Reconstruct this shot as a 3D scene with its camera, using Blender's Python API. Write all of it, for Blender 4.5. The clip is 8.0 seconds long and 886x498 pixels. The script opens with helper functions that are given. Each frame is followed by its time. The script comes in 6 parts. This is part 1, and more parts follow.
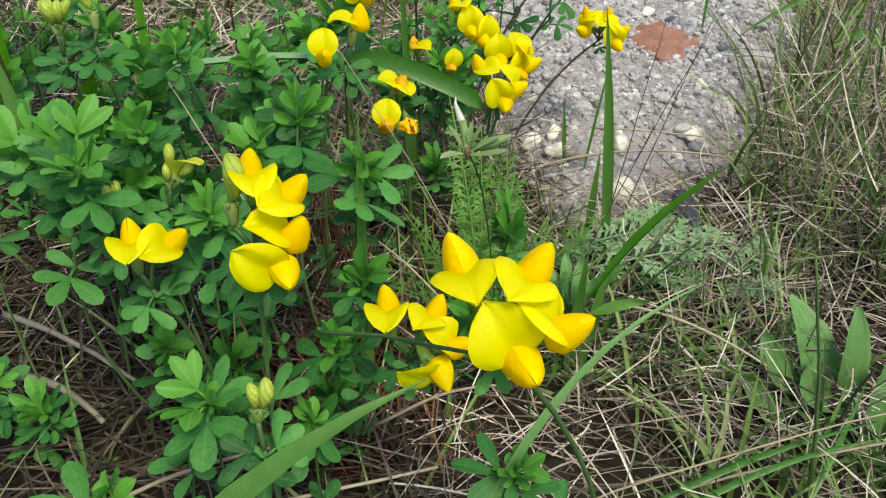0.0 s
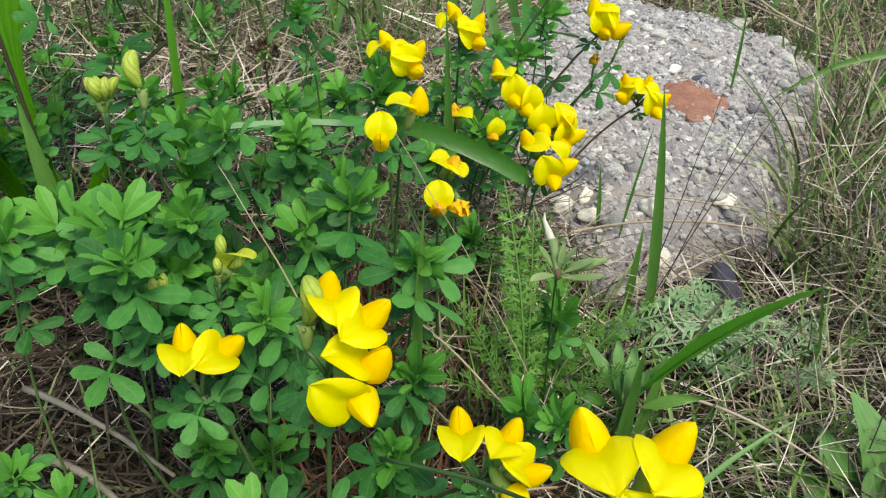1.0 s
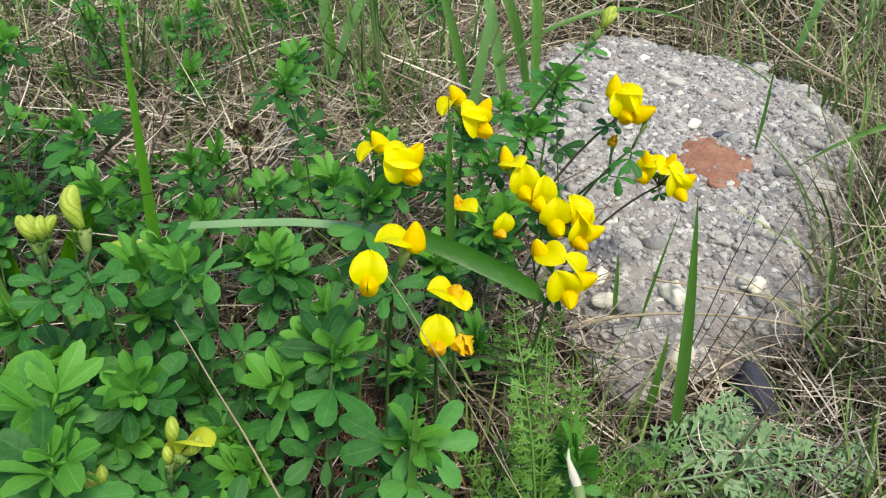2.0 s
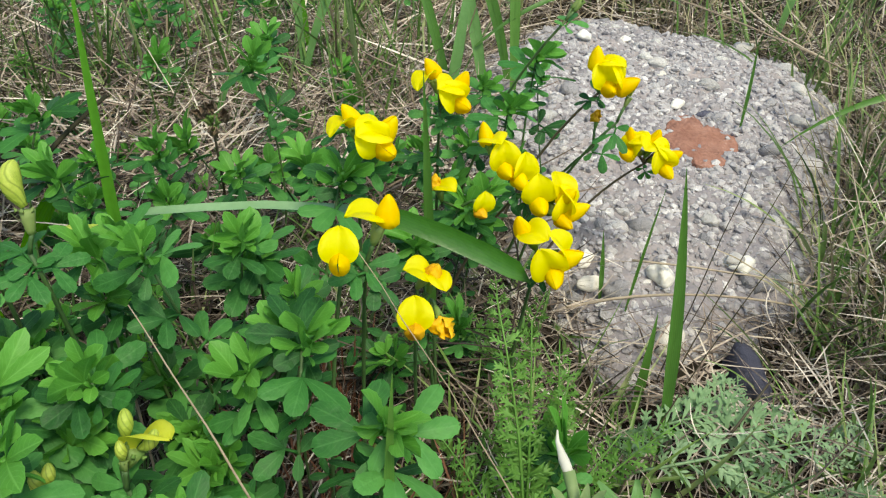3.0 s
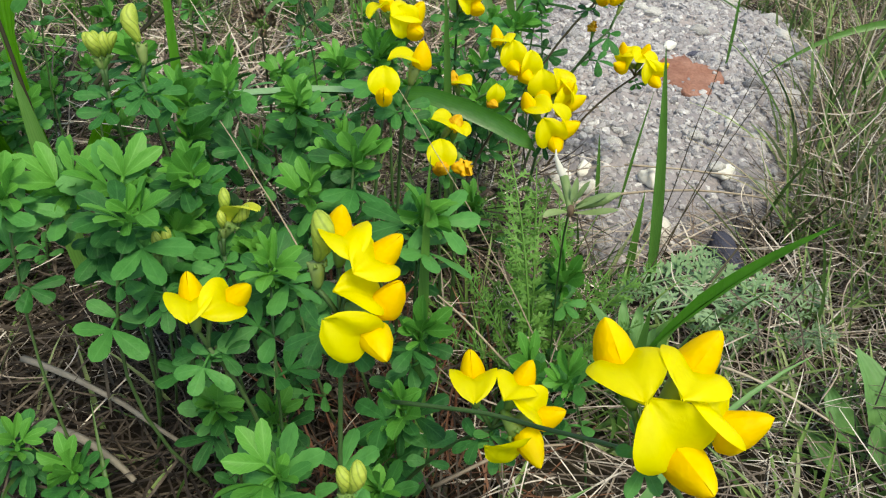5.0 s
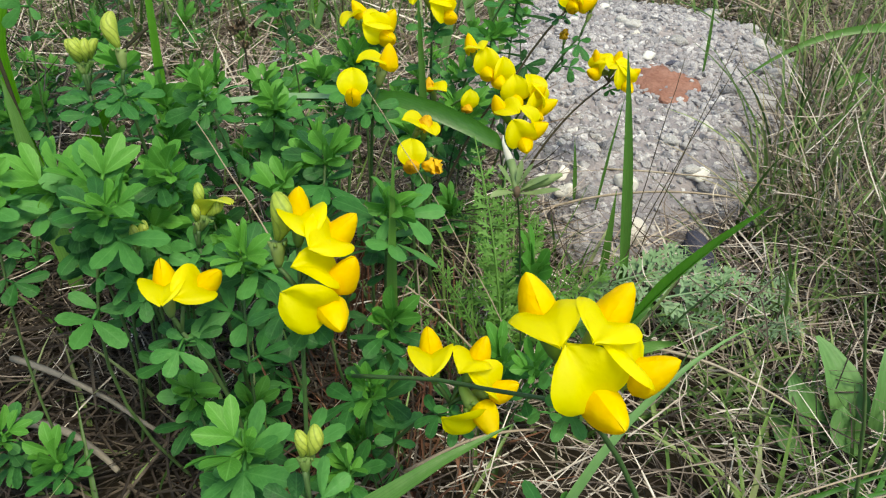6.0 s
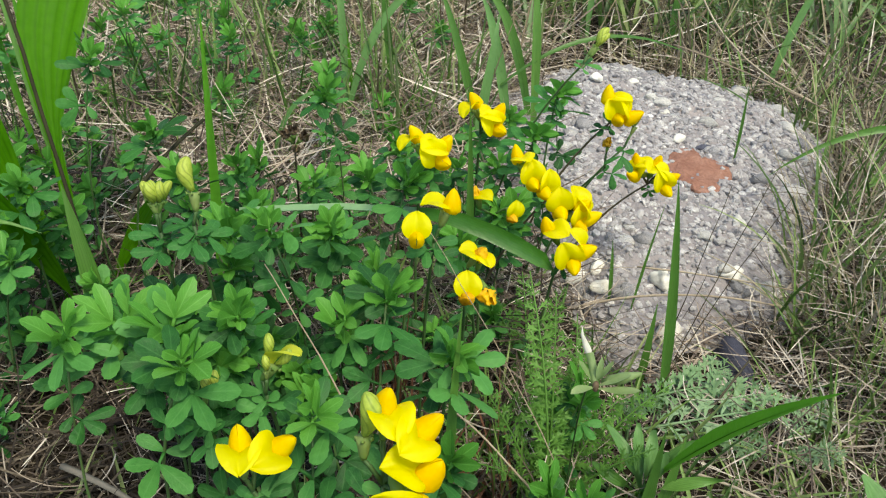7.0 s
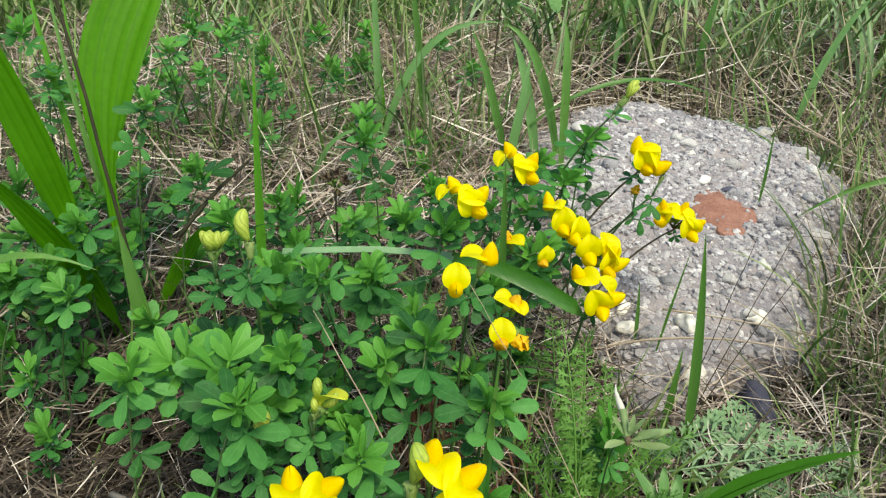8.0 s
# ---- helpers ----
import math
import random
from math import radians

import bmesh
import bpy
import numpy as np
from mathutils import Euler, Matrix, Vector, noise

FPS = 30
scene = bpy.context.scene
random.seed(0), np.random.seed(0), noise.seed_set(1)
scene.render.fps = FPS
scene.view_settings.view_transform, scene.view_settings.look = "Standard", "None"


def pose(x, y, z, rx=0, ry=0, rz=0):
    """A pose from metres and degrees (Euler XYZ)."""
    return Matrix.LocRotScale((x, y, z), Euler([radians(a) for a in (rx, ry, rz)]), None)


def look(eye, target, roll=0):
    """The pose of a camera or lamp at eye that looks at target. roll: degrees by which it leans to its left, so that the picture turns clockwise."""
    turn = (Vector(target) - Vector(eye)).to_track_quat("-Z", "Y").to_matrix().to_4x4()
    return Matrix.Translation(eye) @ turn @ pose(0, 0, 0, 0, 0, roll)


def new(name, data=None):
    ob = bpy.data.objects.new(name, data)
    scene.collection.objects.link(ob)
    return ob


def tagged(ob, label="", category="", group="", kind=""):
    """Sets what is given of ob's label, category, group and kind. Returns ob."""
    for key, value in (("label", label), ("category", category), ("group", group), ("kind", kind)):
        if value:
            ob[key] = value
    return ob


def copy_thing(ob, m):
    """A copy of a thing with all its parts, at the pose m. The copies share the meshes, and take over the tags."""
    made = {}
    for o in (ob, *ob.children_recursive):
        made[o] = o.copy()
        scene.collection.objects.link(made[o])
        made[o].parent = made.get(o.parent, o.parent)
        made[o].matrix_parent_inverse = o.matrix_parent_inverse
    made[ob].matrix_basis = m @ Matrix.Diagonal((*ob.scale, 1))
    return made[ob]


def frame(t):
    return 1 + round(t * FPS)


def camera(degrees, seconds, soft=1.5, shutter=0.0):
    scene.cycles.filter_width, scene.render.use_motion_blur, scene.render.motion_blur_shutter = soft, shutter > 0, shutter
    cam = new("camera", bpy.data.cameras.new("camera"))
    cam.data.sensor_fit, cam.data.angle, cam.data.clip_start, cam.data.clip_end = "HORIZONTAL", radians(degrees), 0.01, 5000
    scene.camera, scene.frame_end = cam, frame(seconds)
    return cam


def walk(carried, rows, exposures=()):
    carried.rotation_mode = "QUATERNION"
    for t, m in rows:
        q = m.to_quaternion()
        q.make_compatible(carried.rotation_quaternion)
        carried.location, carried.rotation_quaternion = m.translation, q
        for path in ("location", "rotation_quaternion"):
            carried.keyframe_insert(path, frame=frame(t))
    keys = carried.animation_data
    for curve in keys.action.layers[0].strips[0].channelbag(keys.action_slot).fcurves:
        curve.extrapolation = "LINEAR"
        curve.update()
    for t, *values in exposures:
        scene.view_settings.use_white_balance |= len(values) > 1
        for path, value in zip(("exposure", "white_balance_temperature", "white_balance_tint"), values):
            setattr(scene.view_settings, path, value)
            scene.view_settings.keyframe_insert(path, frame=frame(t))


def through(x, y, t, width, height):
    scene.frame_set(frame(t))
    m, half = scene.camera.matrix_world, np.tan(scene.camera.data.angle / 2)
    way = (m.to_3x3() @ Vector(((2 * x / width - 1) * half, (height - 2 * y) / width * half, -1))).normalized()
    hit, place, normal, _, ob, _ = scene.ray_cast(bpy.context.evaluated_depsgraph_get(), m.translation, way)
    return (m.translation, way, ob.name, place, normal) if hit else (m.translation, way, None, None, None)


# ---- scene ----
cam = camera(59.0, 8.0, soft=1.2)
# seconds, eye, yaw to the left, pitch upwards, roll
PATH = [
    (0, 0.00222, 0.00350, 0.18624, 2.43, -35.69, -0.21),
    (0.5, -0.00325, 0.00725, 0.18793, 1.16, -34.18, 1.42),
    (1, -0.01547, 0.02103, 0.19478, 1.65, -33.91, 1.73),
    (1.5, -0.02151, 0.04759, 0.20260, 2.45, -33.94, 2.11),
    (2, -0.01667, 0.06430, 0.20575, 2.05, -33.50, 1.86),
    (2.2, -0.01608, 0.07172, 0.20519, 1.67, -34.54, 2.52),
    (3.3, -0.01511, 0.07079, 0.19368, 0.38, -33.63, 1.24),
    (3.5, -0.01525, 0.06386, 0.19327, 1.21, -33.70, 0.80),
    (4, -0.01565, 0.04256, 0.19299, 1.32, -33.67, 0.85),
    (4.5, -0.02111, 0.02209, 0.18850, 1.63, -33.49, 1.43),
    (5, -0.01860, 0.01670, 0.18534, 0.85, -34.14, 1.47),
    (5.2, -0.01898, 0.01601, 0.18021, 0.36, -32.55, 0.34),
    (6.3, -0.00773, 0.00395, 0.18908, 1.25, -32.75, 0.77),
    (6.5, -0.01418, 0.00969, 0.19413, 0.92, -33.18, 1.40),
    (7, -0.02516, 0.01872, 0.21214, 1.45, -30.94, 2.05),
    (7.5, -0.03302, 0.01755, 0.22429, 2.71, -29.12, 2.38),
    (8, -0.03020, 0.01199, 0.22461, 3.26, -29.36, 2.26),
]


def aim(x, y, z, yaw, pitch, roll):
    a, b = radians(yaw), radians(pitch)
    ahead = Vector((-math.sin(a) * math.cos(b), math.cos(a) * math.cos(b), math.sin(b)))
    return look((x, y, z), Vector((x, y, z)) + ahead, roll)


walk(cam, [(t, aim(*row)) for t, *row in PATH], [(0, 0.78, 7400, 1), (1.5, 0.86, 7400, 1), (3.5, 0.86, 7400, 1), (5, 0.82, 7400, 1), (6.5, 0.81, 7400, 1), (8, 0.92, 7400, 1)])

# ---- light ----
world = bpy.data.worlds.new("sky")
scene.world = world
world.use_nodes = True
sky = world.node_tree.nodes.new("ShaderNodeTexSky")
sky.sky_type, sky.sun_disc = "NISHITA", False
sky.sun_elevation, sky.sun_rotation = radians(58), radians(150)
back = world.node_tree.nodes["Background"]
world.node_tree.links.new(sky.outputs[0], back.inputs[0])
back.inputs[1].default_value = 0.14
sun = new("sun", bpy.data.lights.new("sun", "SUN"))
sun.data.energy, sun.data.angle, sun.data.color = 2.2, radians(20), (1.0, 0.94, 0.84)
sun.matrix_world = look((0.25, -0.45, 0.9), (0, 0, 0))


# ---- materials ----
def surface(name, colours, by="object", rough=0.55, through=0.0, grain=260.0, blotch=40.0, bump=0.25, spread=0.7,
            gloss=0.4, veins="", vein=0.42, stretch=(1, 1, 1)):
    """A surface whose colour runs over the given ramp, by thing or by piece, with blotches, grain and fine relief."""
    m = bpy.data.materials.new(name)
    m.use_nodes = True
    n, link = m.node_tree.nodes, m.node_tree.links.new
    bsdf, out = n["Principled BSDF"], n["Material Output"]
    co, scale = n.new("ShaderNodeTexCoord"), n.new("ShaderNodeMapping")
    scale.inputs["Scale"].default_value = stretch
    link(co.outputs["Object"], scale.inputs["Vector"])
    big, fine = n.new("ShaderNodeTexNoise"), n.new("ShaderNodeTexNoise")
    for node, size in ((big, blotch), (fine, grain)):
        node.inputs["Scale"].default_value, node.inputs["Detail"].default_value = size, 4
        link(scale.outputs[0], node.inputs["Vector"])
    if by == "object":
        rnd = n.new("ShaderNodeObjectInfo").outputs["Random"]
    else:
        rnd = n.new("ShaderNodeNewGeometry").outputs["Random Per Island"]

    def mathed(op, a, b):
        node = n.new("ShaderNodeMath")
        node.operation = op
        for k, v in enumerate((a, b)):
            if isinstance(v, (int, float)):
                node.inputs[k].default_value = v
            else:
                link(v, node.inputs[k])
        return node.outputs[0]

    f = mathed("ADD", mathed("MULTIPLY", rnd, spread), mathed("MULTIPLY", mathed("SUBTRACT", big.outputs["Fac"], 0.5), 0.9))
    f = mathed("ADD", f, mathed("MULTIPLY", mathed("SUBTRACT", fine.outputs["Fac"], 0.5), 0.5))
    f = mathed("ADD", f, (1 - spread) / 2)
    ramp = n.new("ShaderNodeValToRGB")
    link(f, ramp.inputs[0])
    e = ramp.color_ramp.elements
    while len(e) < len(colours):
        e.new(0.5)
    for k, c in enumerate(colours):
        e[k].position, e[k].color = k / max(1, len(colours) - 1), (*c, 1)
    colour = ramp.outputs[0]
    if veins:
        at, xyz = n.new("ShaderNodeAttribute"), n.new("ShaderNodeSeparateXYZ")
        at.attribute_name = "across"
        link(at.outputs["Vector"], xyz.inputs[0])
        side, along = mathed("ABSOLUTE", xyz.outputs[0], 0), xyz.outputs[1]
        if veins == "net":
            rib = mathed("SUBTRACT", 1.0, mathed("MULTIPLY", side, 9.0))
            run = mathed("SINE", mathed("MULTIPLY", mathed("SUBTRACT", along, mathed("MULTIPLY", side, 0.42)), 44.0), 0)
            rib = mathed("MAXIMUM", rib, mathed("MULTIPLY", mathed("SUBTRACT", run, 0.72), 1.3))
            rib = mathed("MAXIMUM", rib, mathed("MULTIPLY", mathed("SUBTRACT", side, 0.88), 5.0))
        else:
            rib = mathed("SUBTRACT", mathed("SINE", mathed("MULTIPLY", xyz.outputs[0], 22.0), 0), 0.35)
        rib = mathed("MULTIPLY", mathed("MAXIMUM", rib, 0.0), vein)
        mix = n.new("ShaderNodeMix")
        mix.data_type = "RGBA"
        mix.clamp_factor = True
        link(rib, mix.inputs["Factor"])
        link(colour, mix.inputs["A"])
        mix.inputs["B"].default_value = (*([min(1, 1.25 * c + 0.05) for c in colours[-1]] if veins == "net" else [0.6 * c for c in colours[0]]), 1)
        colour = mix.outputs["Result"]
    link(colour, bsdf.inputs["Base Color"])
    link(mathed("ADD", mathed("MULTIPLY", fine.outputs["Fac"], 0.25), rough - 0.12), bsdf.inputs["Roughness"])
    bsdf.inputs["Specular IOR Level"].default_value = gloss
    if bump:
        relief = n.new("ShaderNodeBump")
        relief.inputs["Strength"].default_value, relief.inputs["Distance"].default_value = bump, 0.001
        link(fine.outputs["Fac"], relief.inputs["Height"])
        link(relief.outputs[0], bsdf.inputs["Normal"])
    if through:
        thin, mixed = n.new("ShaderNodeBsdfTranslucent"), n.new("ShaderNodeMixShader")
        mixed.inputs[0].default_value = through
        link(colour, thin.inputs["Color"])
        link(bsdf.outputs[0], mixed.inputs[1])
        link(thin.outputs[0], mixed.inputs[2])
        link(mixed.outputs[0], out.inputs["Surface"])
    return m


SOIL = surface("soil", [(0.008, 0.006, 0.005), (0.022, 0.016, 0.012), (0.040, 0.033, 0.021), (0.066, 0.052, 0.037)], grain=500, blotch=30, rough=0.9, bump=0.8, spread=0.0, gloss=0.1)
STRAW = surface("straw", [(0.018, 0.013, 0.010), (0.11, 0.082, 0.064), (0.34, 0.28, 0.225), (0.72, 0.66, 0.58)], by="island", rough=0.65, through=0.12, grain=900, blotch=30, spread=0.95)
DAMP = surface("damp_straw", [(0.018, 0.012, 0.009), (0.045, 0.032, 0.022), (0.105, 0.080, 0.058), (0.26, 0.215, 0.165)], by="island", rough=0.7, grain=900, blotch=30, spread=0.85)
# brown straw colours taken down further to hold the shade under the trefoil
SHADESTRAW = surface("shade_dark_straw", [(0.012, 0.008, 0.006), (0.028, 0.019, 0.013), (0.062, 0.046, 0.033), (0.17, 0.14, 0.105)], by="island", rough=0.75, grain=900, blotch=30, spread=0.85)
RUSSET = surface("russet_straw", [(0.06, 0.022, 0.012), (0.16, 0.065, 0.035), (0.25, 0.13, 0.075)], by="island", rough=0.7, grain=900)
LEAF = surface("trefoil_leaf", [(0.015, 0.082, 0.017), (0.040, 0.178, 0.034), (0.094, 0.298, 0.066)], through=0.30, rough=0.55, blotch=90, grain=600, bump=0.45, spread=0.95, gloss=0.3, veins="net", vein=0.22)
YOUNG = surface("young_leaf", [(0.062, 0.23, 0.030), (0.098, 0.31, 0.042), (0.15, 0.40, 0.065)], through=0.35, rough=0.5, blotch=80, grain=700, spread=0.6, gloss=0.3, veins="net")
STEM = surface("green_stem", [(0.025, 0.06, 0.016), (0.05, 0.11, 0.03), (0.085, 0.14, 0.045)], rough=0.55, blotch=50)
BROWNSTEM = surface("brown_stem", [(0.03, 0.026, 0.014), (0.075, 0.06, 0.034), (0.12, 0.10, 0.055)], rough=0.65, blotch=50)
DARKSTEM = surface("dark_stem", [(0.018, 0.020, 0.010), (0.040, 0.036, 0.020), (0.075, 0.058, 0.036)], rough=0.75, blotch=60, gloss=0.15)
GRASS = surface("grass", [(0.05, 0.14, 0.025), (0.085, 0.21, 0.036), (0.14, 0.30, 0.06)], by="object", through=0.3, rough=0.42, blotch=25, grain=500, spread=0.7, stretch=(1, 1, 0.15), veins="lines")
FIELD = surface("field_grass", [(0.04, 0.09, 0.02), (0.10, 0.20, 0.042), (0.19, 0.31, 0.08), (0.31, 0.36, 0.16)], by="island", through=0.3, rough=0.45, blotch=20, grain=400, spread=0.95)
FADED = surface("faded_grass", [(0.08, 0.06, 0.035), (0.22, 0.175, 0.105), (0.42, 0.355, 0.245), (0.19, 0.24, 0.085)], by="island", through=0.2, rough=0.6, blotch=20, grain=400, spread=0.9)
BROAD = surface("broad_leaf", [(0.042, 0.165, 0.003), (0.068, 0.240, 0.004), (0.105, 0.325, 0.008)], through=0.52, rough=0.5, blotch=30, grain=350, bump=0.4, spread=0.4, gloss=0.2, veins="lines", vein=0.34)
# green darkened for the shaded side of the bent leaf
DEEP = surface("shade_toned_grass", [(0.022, 0.10, 0.010), (0.04, 0.15, 0.014), (0.065, 0.21, 0.024)], through=0.25, rough=0.42, blotch=30, grain=400, spread=0.3, gloss=0.5, veins="lines", vein=0.3)
# pale green that paints the sky's reflection on the bent leaf's upper face
SKYSHEEN = surface("leaf_sky_sheen", [(0.14, 0.27, 0.12), (0.21, 0.36, 0.18), (0.28, 0.43, 0.25)], through=0.15, rough=0.5, blotch=40, grain=400, spread=0.3, veins="lines", vein=0.15)
PALELEAF = surface("pale_leaf", [(0.08, 0.19, 0.05), (0.12, 0.26, 0.075), (0.18, 0.34, 0.12)], through=0.22, rough=0.5, blotch=40, grain=400, spread=0.5, veins="lines", vein=0.14)
FEATHER = surface("feathery_leaf", [(0.095, 0.195, 0.08), (0.175, 0.30, 0.14), (0.31, 0.44, 0.26)], through=0.22, rough=0.6, blotch=60, grain=600, spread=0.5)
FRESHFEATHER = surface("fresh_feathery_leaf", [(0.065, 0.165, 0.027), (0.120, 0.275, 0.050), (0.19, 0.38, 0.085)], through=0.3, rough=0.55, blotch=60, grain=600, spread=0.5)
LEMON = surface("lemon_petal", [(0.855, 0.735, 0.005), (0.895, 0.815, 0.009), (0.905, 0.86, 0.020)], through=0.48, rough=0.5, blotch=90, grain=900, bump=0.2, spread=0.4, gloss=0.25)
AMBER = surface("amber_petal", [(0.87, 0.53, 0.004), (0.89, 0.64, 0.006), (0.89, 0.735, 0.012)], through=0.34, rough=0.6, blotch=120, grain=900, bump=0.2, spread=0.5, gloss=0.15)
RUSTY = surface("fading_petal", [(0.50, 0.20, 0.01), (0.84, 0.48, 0.01), (0.90, 0.68, 0.02)], through=0.25, rough=0.55, blotch=160, grain=900, spread=0.3)
BUDSKIN = surface("bud_petal", [(0.16, 0.28, 0.035), (0.40, 0.50, 0.07), (0.66, 0.70, 0.14)], through=0.25, rough=0.5, blotch=160, grain=900, spread=0.3, veins="lines", vein=0.75)
LIME = surface("lime_petal", [(0.48, 0.56, 0.03), (0.62, 0.66, 0.05), (0.74, 0.72, 0.08)], through=0.35, rough=0.5, blotch=160, grain=900, spread=0.3)
DEAD = surface("dead_petal", [(0.06, 0.04, 0.025), (0.16, 0.11, 0.07), (0.30, 0.23, 0.15)], through=0.1, rough=0.8, blotch=300, grain=900, spread=0.4)
BRIGHT = surface("bright_blade", [(0.09, 0.29, 0.02), (0.13, 0.38, 0.03), (0.18, 0.46, 0.055)], through=0.55, rough=0.45, blotch=25, grain=500, spread=0.4)
CALYX = surface("calyx", [(0.07, 0.15, 0.03), (0.13, 0.24, 0.05), (0.20, 0.26, 0.08)], rough=0.6, through=0.15, blotch=120)
CONCRETE = surface("concrete", [(0.105, 0.098, 0.108), (0.225, 0.212, 0.228), (0.330, 0.292, 0.288), (0.450, 0.415, 0.405)], rough=0.9, blotch=26, grain=520, bump=1.0, spread=0.0, gloss=0.1)
PEBBLE = surface("pebble", [(0.117, 0.120, 0.138), (0.262, 0.256, 0.270), (0.390, 0.372, 0.378), (0.488, 0.466, 0.464), (0.785, 0.765, 0.740)], rough=0.8, blotch=120, grain=900, spread=0.62, gloss=0.15, bump=0.6)
GRIT = surface("grit", [(0.146, 0.141, 0.152), (0.282, 0.267, 0.278), (0.360, 0.342, 0.350), (0.448, 0.427, 0.430), (0.755, 0.730, 0.715)], by="island", rough=0.85, blotch=120, grain=900, spread=0.6, gloss=0.1, bump=0.6)
WHITESTONE = surface("white_stone", [(0.52, 0.48, 0.42), (0.72, 0.69, 0.63), (0.86, 0.84, 0.79)], rough=0.6, blotch=60, grain=500)
PALESTONE = surface("pale_stone", [(0.34, 0.33, 0.325), (0.50, 0.48, 0.465), (0.66, 0.64, 0.61)], rough=0.8, blotch=160, grain=900, bump=0.6, gloss=0.15)
DARKSTONE = surface("dark_stone", [(0.028, 0.030, 0.05), (0.06, 0.062, 0.095), (0.115, 0.118, 0.155)], rough=0.75, blotch=120, grain=700, bump=0.6, gloss=0.2)
BRICK = surface("brick", [(0.10, 0.052, 0.042), (0.23, 0.108, 0.078), (0.33, 0.172, 0.128), (0.45, 0.32, 0.275)], rough=0.92, blotch=130, grain=650, bump=1.0, spread=0.0, gloss=0.1)
PINKSTRAW = surface("pink_straw", [(0.045, 0.031, 0.024), (0.24, 0.180, 0.140), (0.50, 0.420, 0.345), (0.78, 0.71, 0.61)], by="island", rough=0.65, through=0.12, grain=900, blotch=30, spread=0.85)
SILVER = surface("silvery_grass", [(0.10, 0.19, 0.06), (0.17, 0.29, 0.11), (0.26, 0.38, 0.19), (0.36, 0.45, 0.28)], by="island", through=0.25, rough=0.4, blotch=20, grain=400, spread=0.9)
PALECUP = surface("pale_cup", [(0.14, 0.22, 0.075), (0.23, 0.33, 0.13), (0.35, 0.43, 0.21)], rough=0.6, through=0.3, blotch=200, grain=600, spread=0.3)
DOWN = surface("white_down", [(0.48, 0.46, 0.38), (0.70, 0.68, 0.60)], rough=0.8, through=0.3, blotch=200)


# ---- shaping ----
class Geo:
    """Points and faces of one mesh."""

    def __init__(self):
        self.v, self.f, self.across = [], [], []

    def strip(self, rows):
        """Quads between rows of points."""
        k, w = len(self.v), len(rows[0])
        for i, row in enumerate(rows):
            self.v.extend(tuple(p) for p in row)
            self.across.extend((2 * j / (w - 1) - 1, i / (len(rows) - 1), 0) for j in range(w))
        for i in range(len(rows) - 1):
            for j in range(w - 1):
                a = k + i * w + j
                self.f.append((a, a + 1, a + w + 1, a + w))

    def tube(self, pts, radii, sides=6):
        k = len(self.v)
        pts = [Vector(p) for p in pts]
        for i, p in enumerate(pts):
            d = (pts[min(i + 1, len(pts) - 1)] - pts[max(i - 1, 0)]).normalized()
            a = d.cross(Vector((0.3, 0.9, 0.2))).normalized()
            b = d.cross(a)
            for s in range(sides):
                w = 2 * math.pi * s / sides
                self.v.append(tuple(p + (a * math.cos(w) + b * math.sin(w)) * radii[i]))
                self.across.append((0.5, 0.5, 0))
        n = len(pts)
        for i in range(n - 1):
            for s in range(sides):
                t = (s + 1) % sides
                self.f.append((k + i * sides + s, k + i * sides + t, k + (i + 1) * sides + t, k + (i + 1) * sides + s))
        self.f.append(tuple(k + s for s in reversed(range(sides))))
        self.f.append(tuple(k + (n - 1) * sides + s for s in range(sides)))

    def mesh(self, name, material):
        me = bpy.data.meshes.new(name)
        me.from_pydata(self.v, [], self.f)
        me.materials.append(material)
        me.shade_smooth()
        me.attributes.new("across", "FLOAT_VECTOR", "POINT").data.foreach_set("vector", np.array(self.across, float).ravel())
        me.update()
        return me


def part(name, data, parent, label="", m=None):
    """One mesh under a thing or under a part."""
    ob = new(name, data)
    ob.parent = parent
    if m is not None:
        ob.matrix_basis = m
    return tagged(ob, label) if label else ob


def thing(name, label, category, group="", kind="", data=None, m=None):
    ob = new(name, data)
    if m is not None:
        ob.matrix_basis = m
    return tagged(ob, label, category, group, kind)


def curve_points(a, b, c, n):
    """A bow from a by b to c."""
    a, b, c = Vector(a), Vector(b), Vector(c)
    return [a * (1 - t) ** 2 + b * 2 * t * (1 - t) + c * t * t for t in (i / n for i in range(n + 1))]


def blade_rows(pts, width, up, fold=0.25, shape=None):
    """Rows of three points for a folded blade along pts."""
    pts = [Vector(p) for p in pts]
    rows, n = [], len(pts) - 1
    for i, p in enumerate(pts):
        d = (pts[min(i + 1, n)] - pts[max(i - 1, 0)]).normalized()
        side = d.cross(Vector(up)).normalized()
        nrm = side.cross(d).normalized()
        t = i / n
        w = width * (shape(t) if shape else min(1, 0.35 + 1.6 * t) * (1 - t ** 2.6)) / 2 + 0.00005
        rows.append((p - side * w + nrm * w * fold, p - nrm * w * fold * 0.4, p + side * w + nrm * w * fold))
    return rows


def leaf_shape(t):
    """Widest past the middle, with a rounded tip."""
    return max(0.0, math.sin(math.pi * t ** 1.35)) ** 0.72 * (1 if t < 1 else 0)


def gz(x, y):
    """Height of the ground."""
    return 0.006 * noise.noise(Vector((x * 9, y * 9, 0.3))) + 0.003 * noise.noise(Vector((x * 40, y * 40, 1.3)))


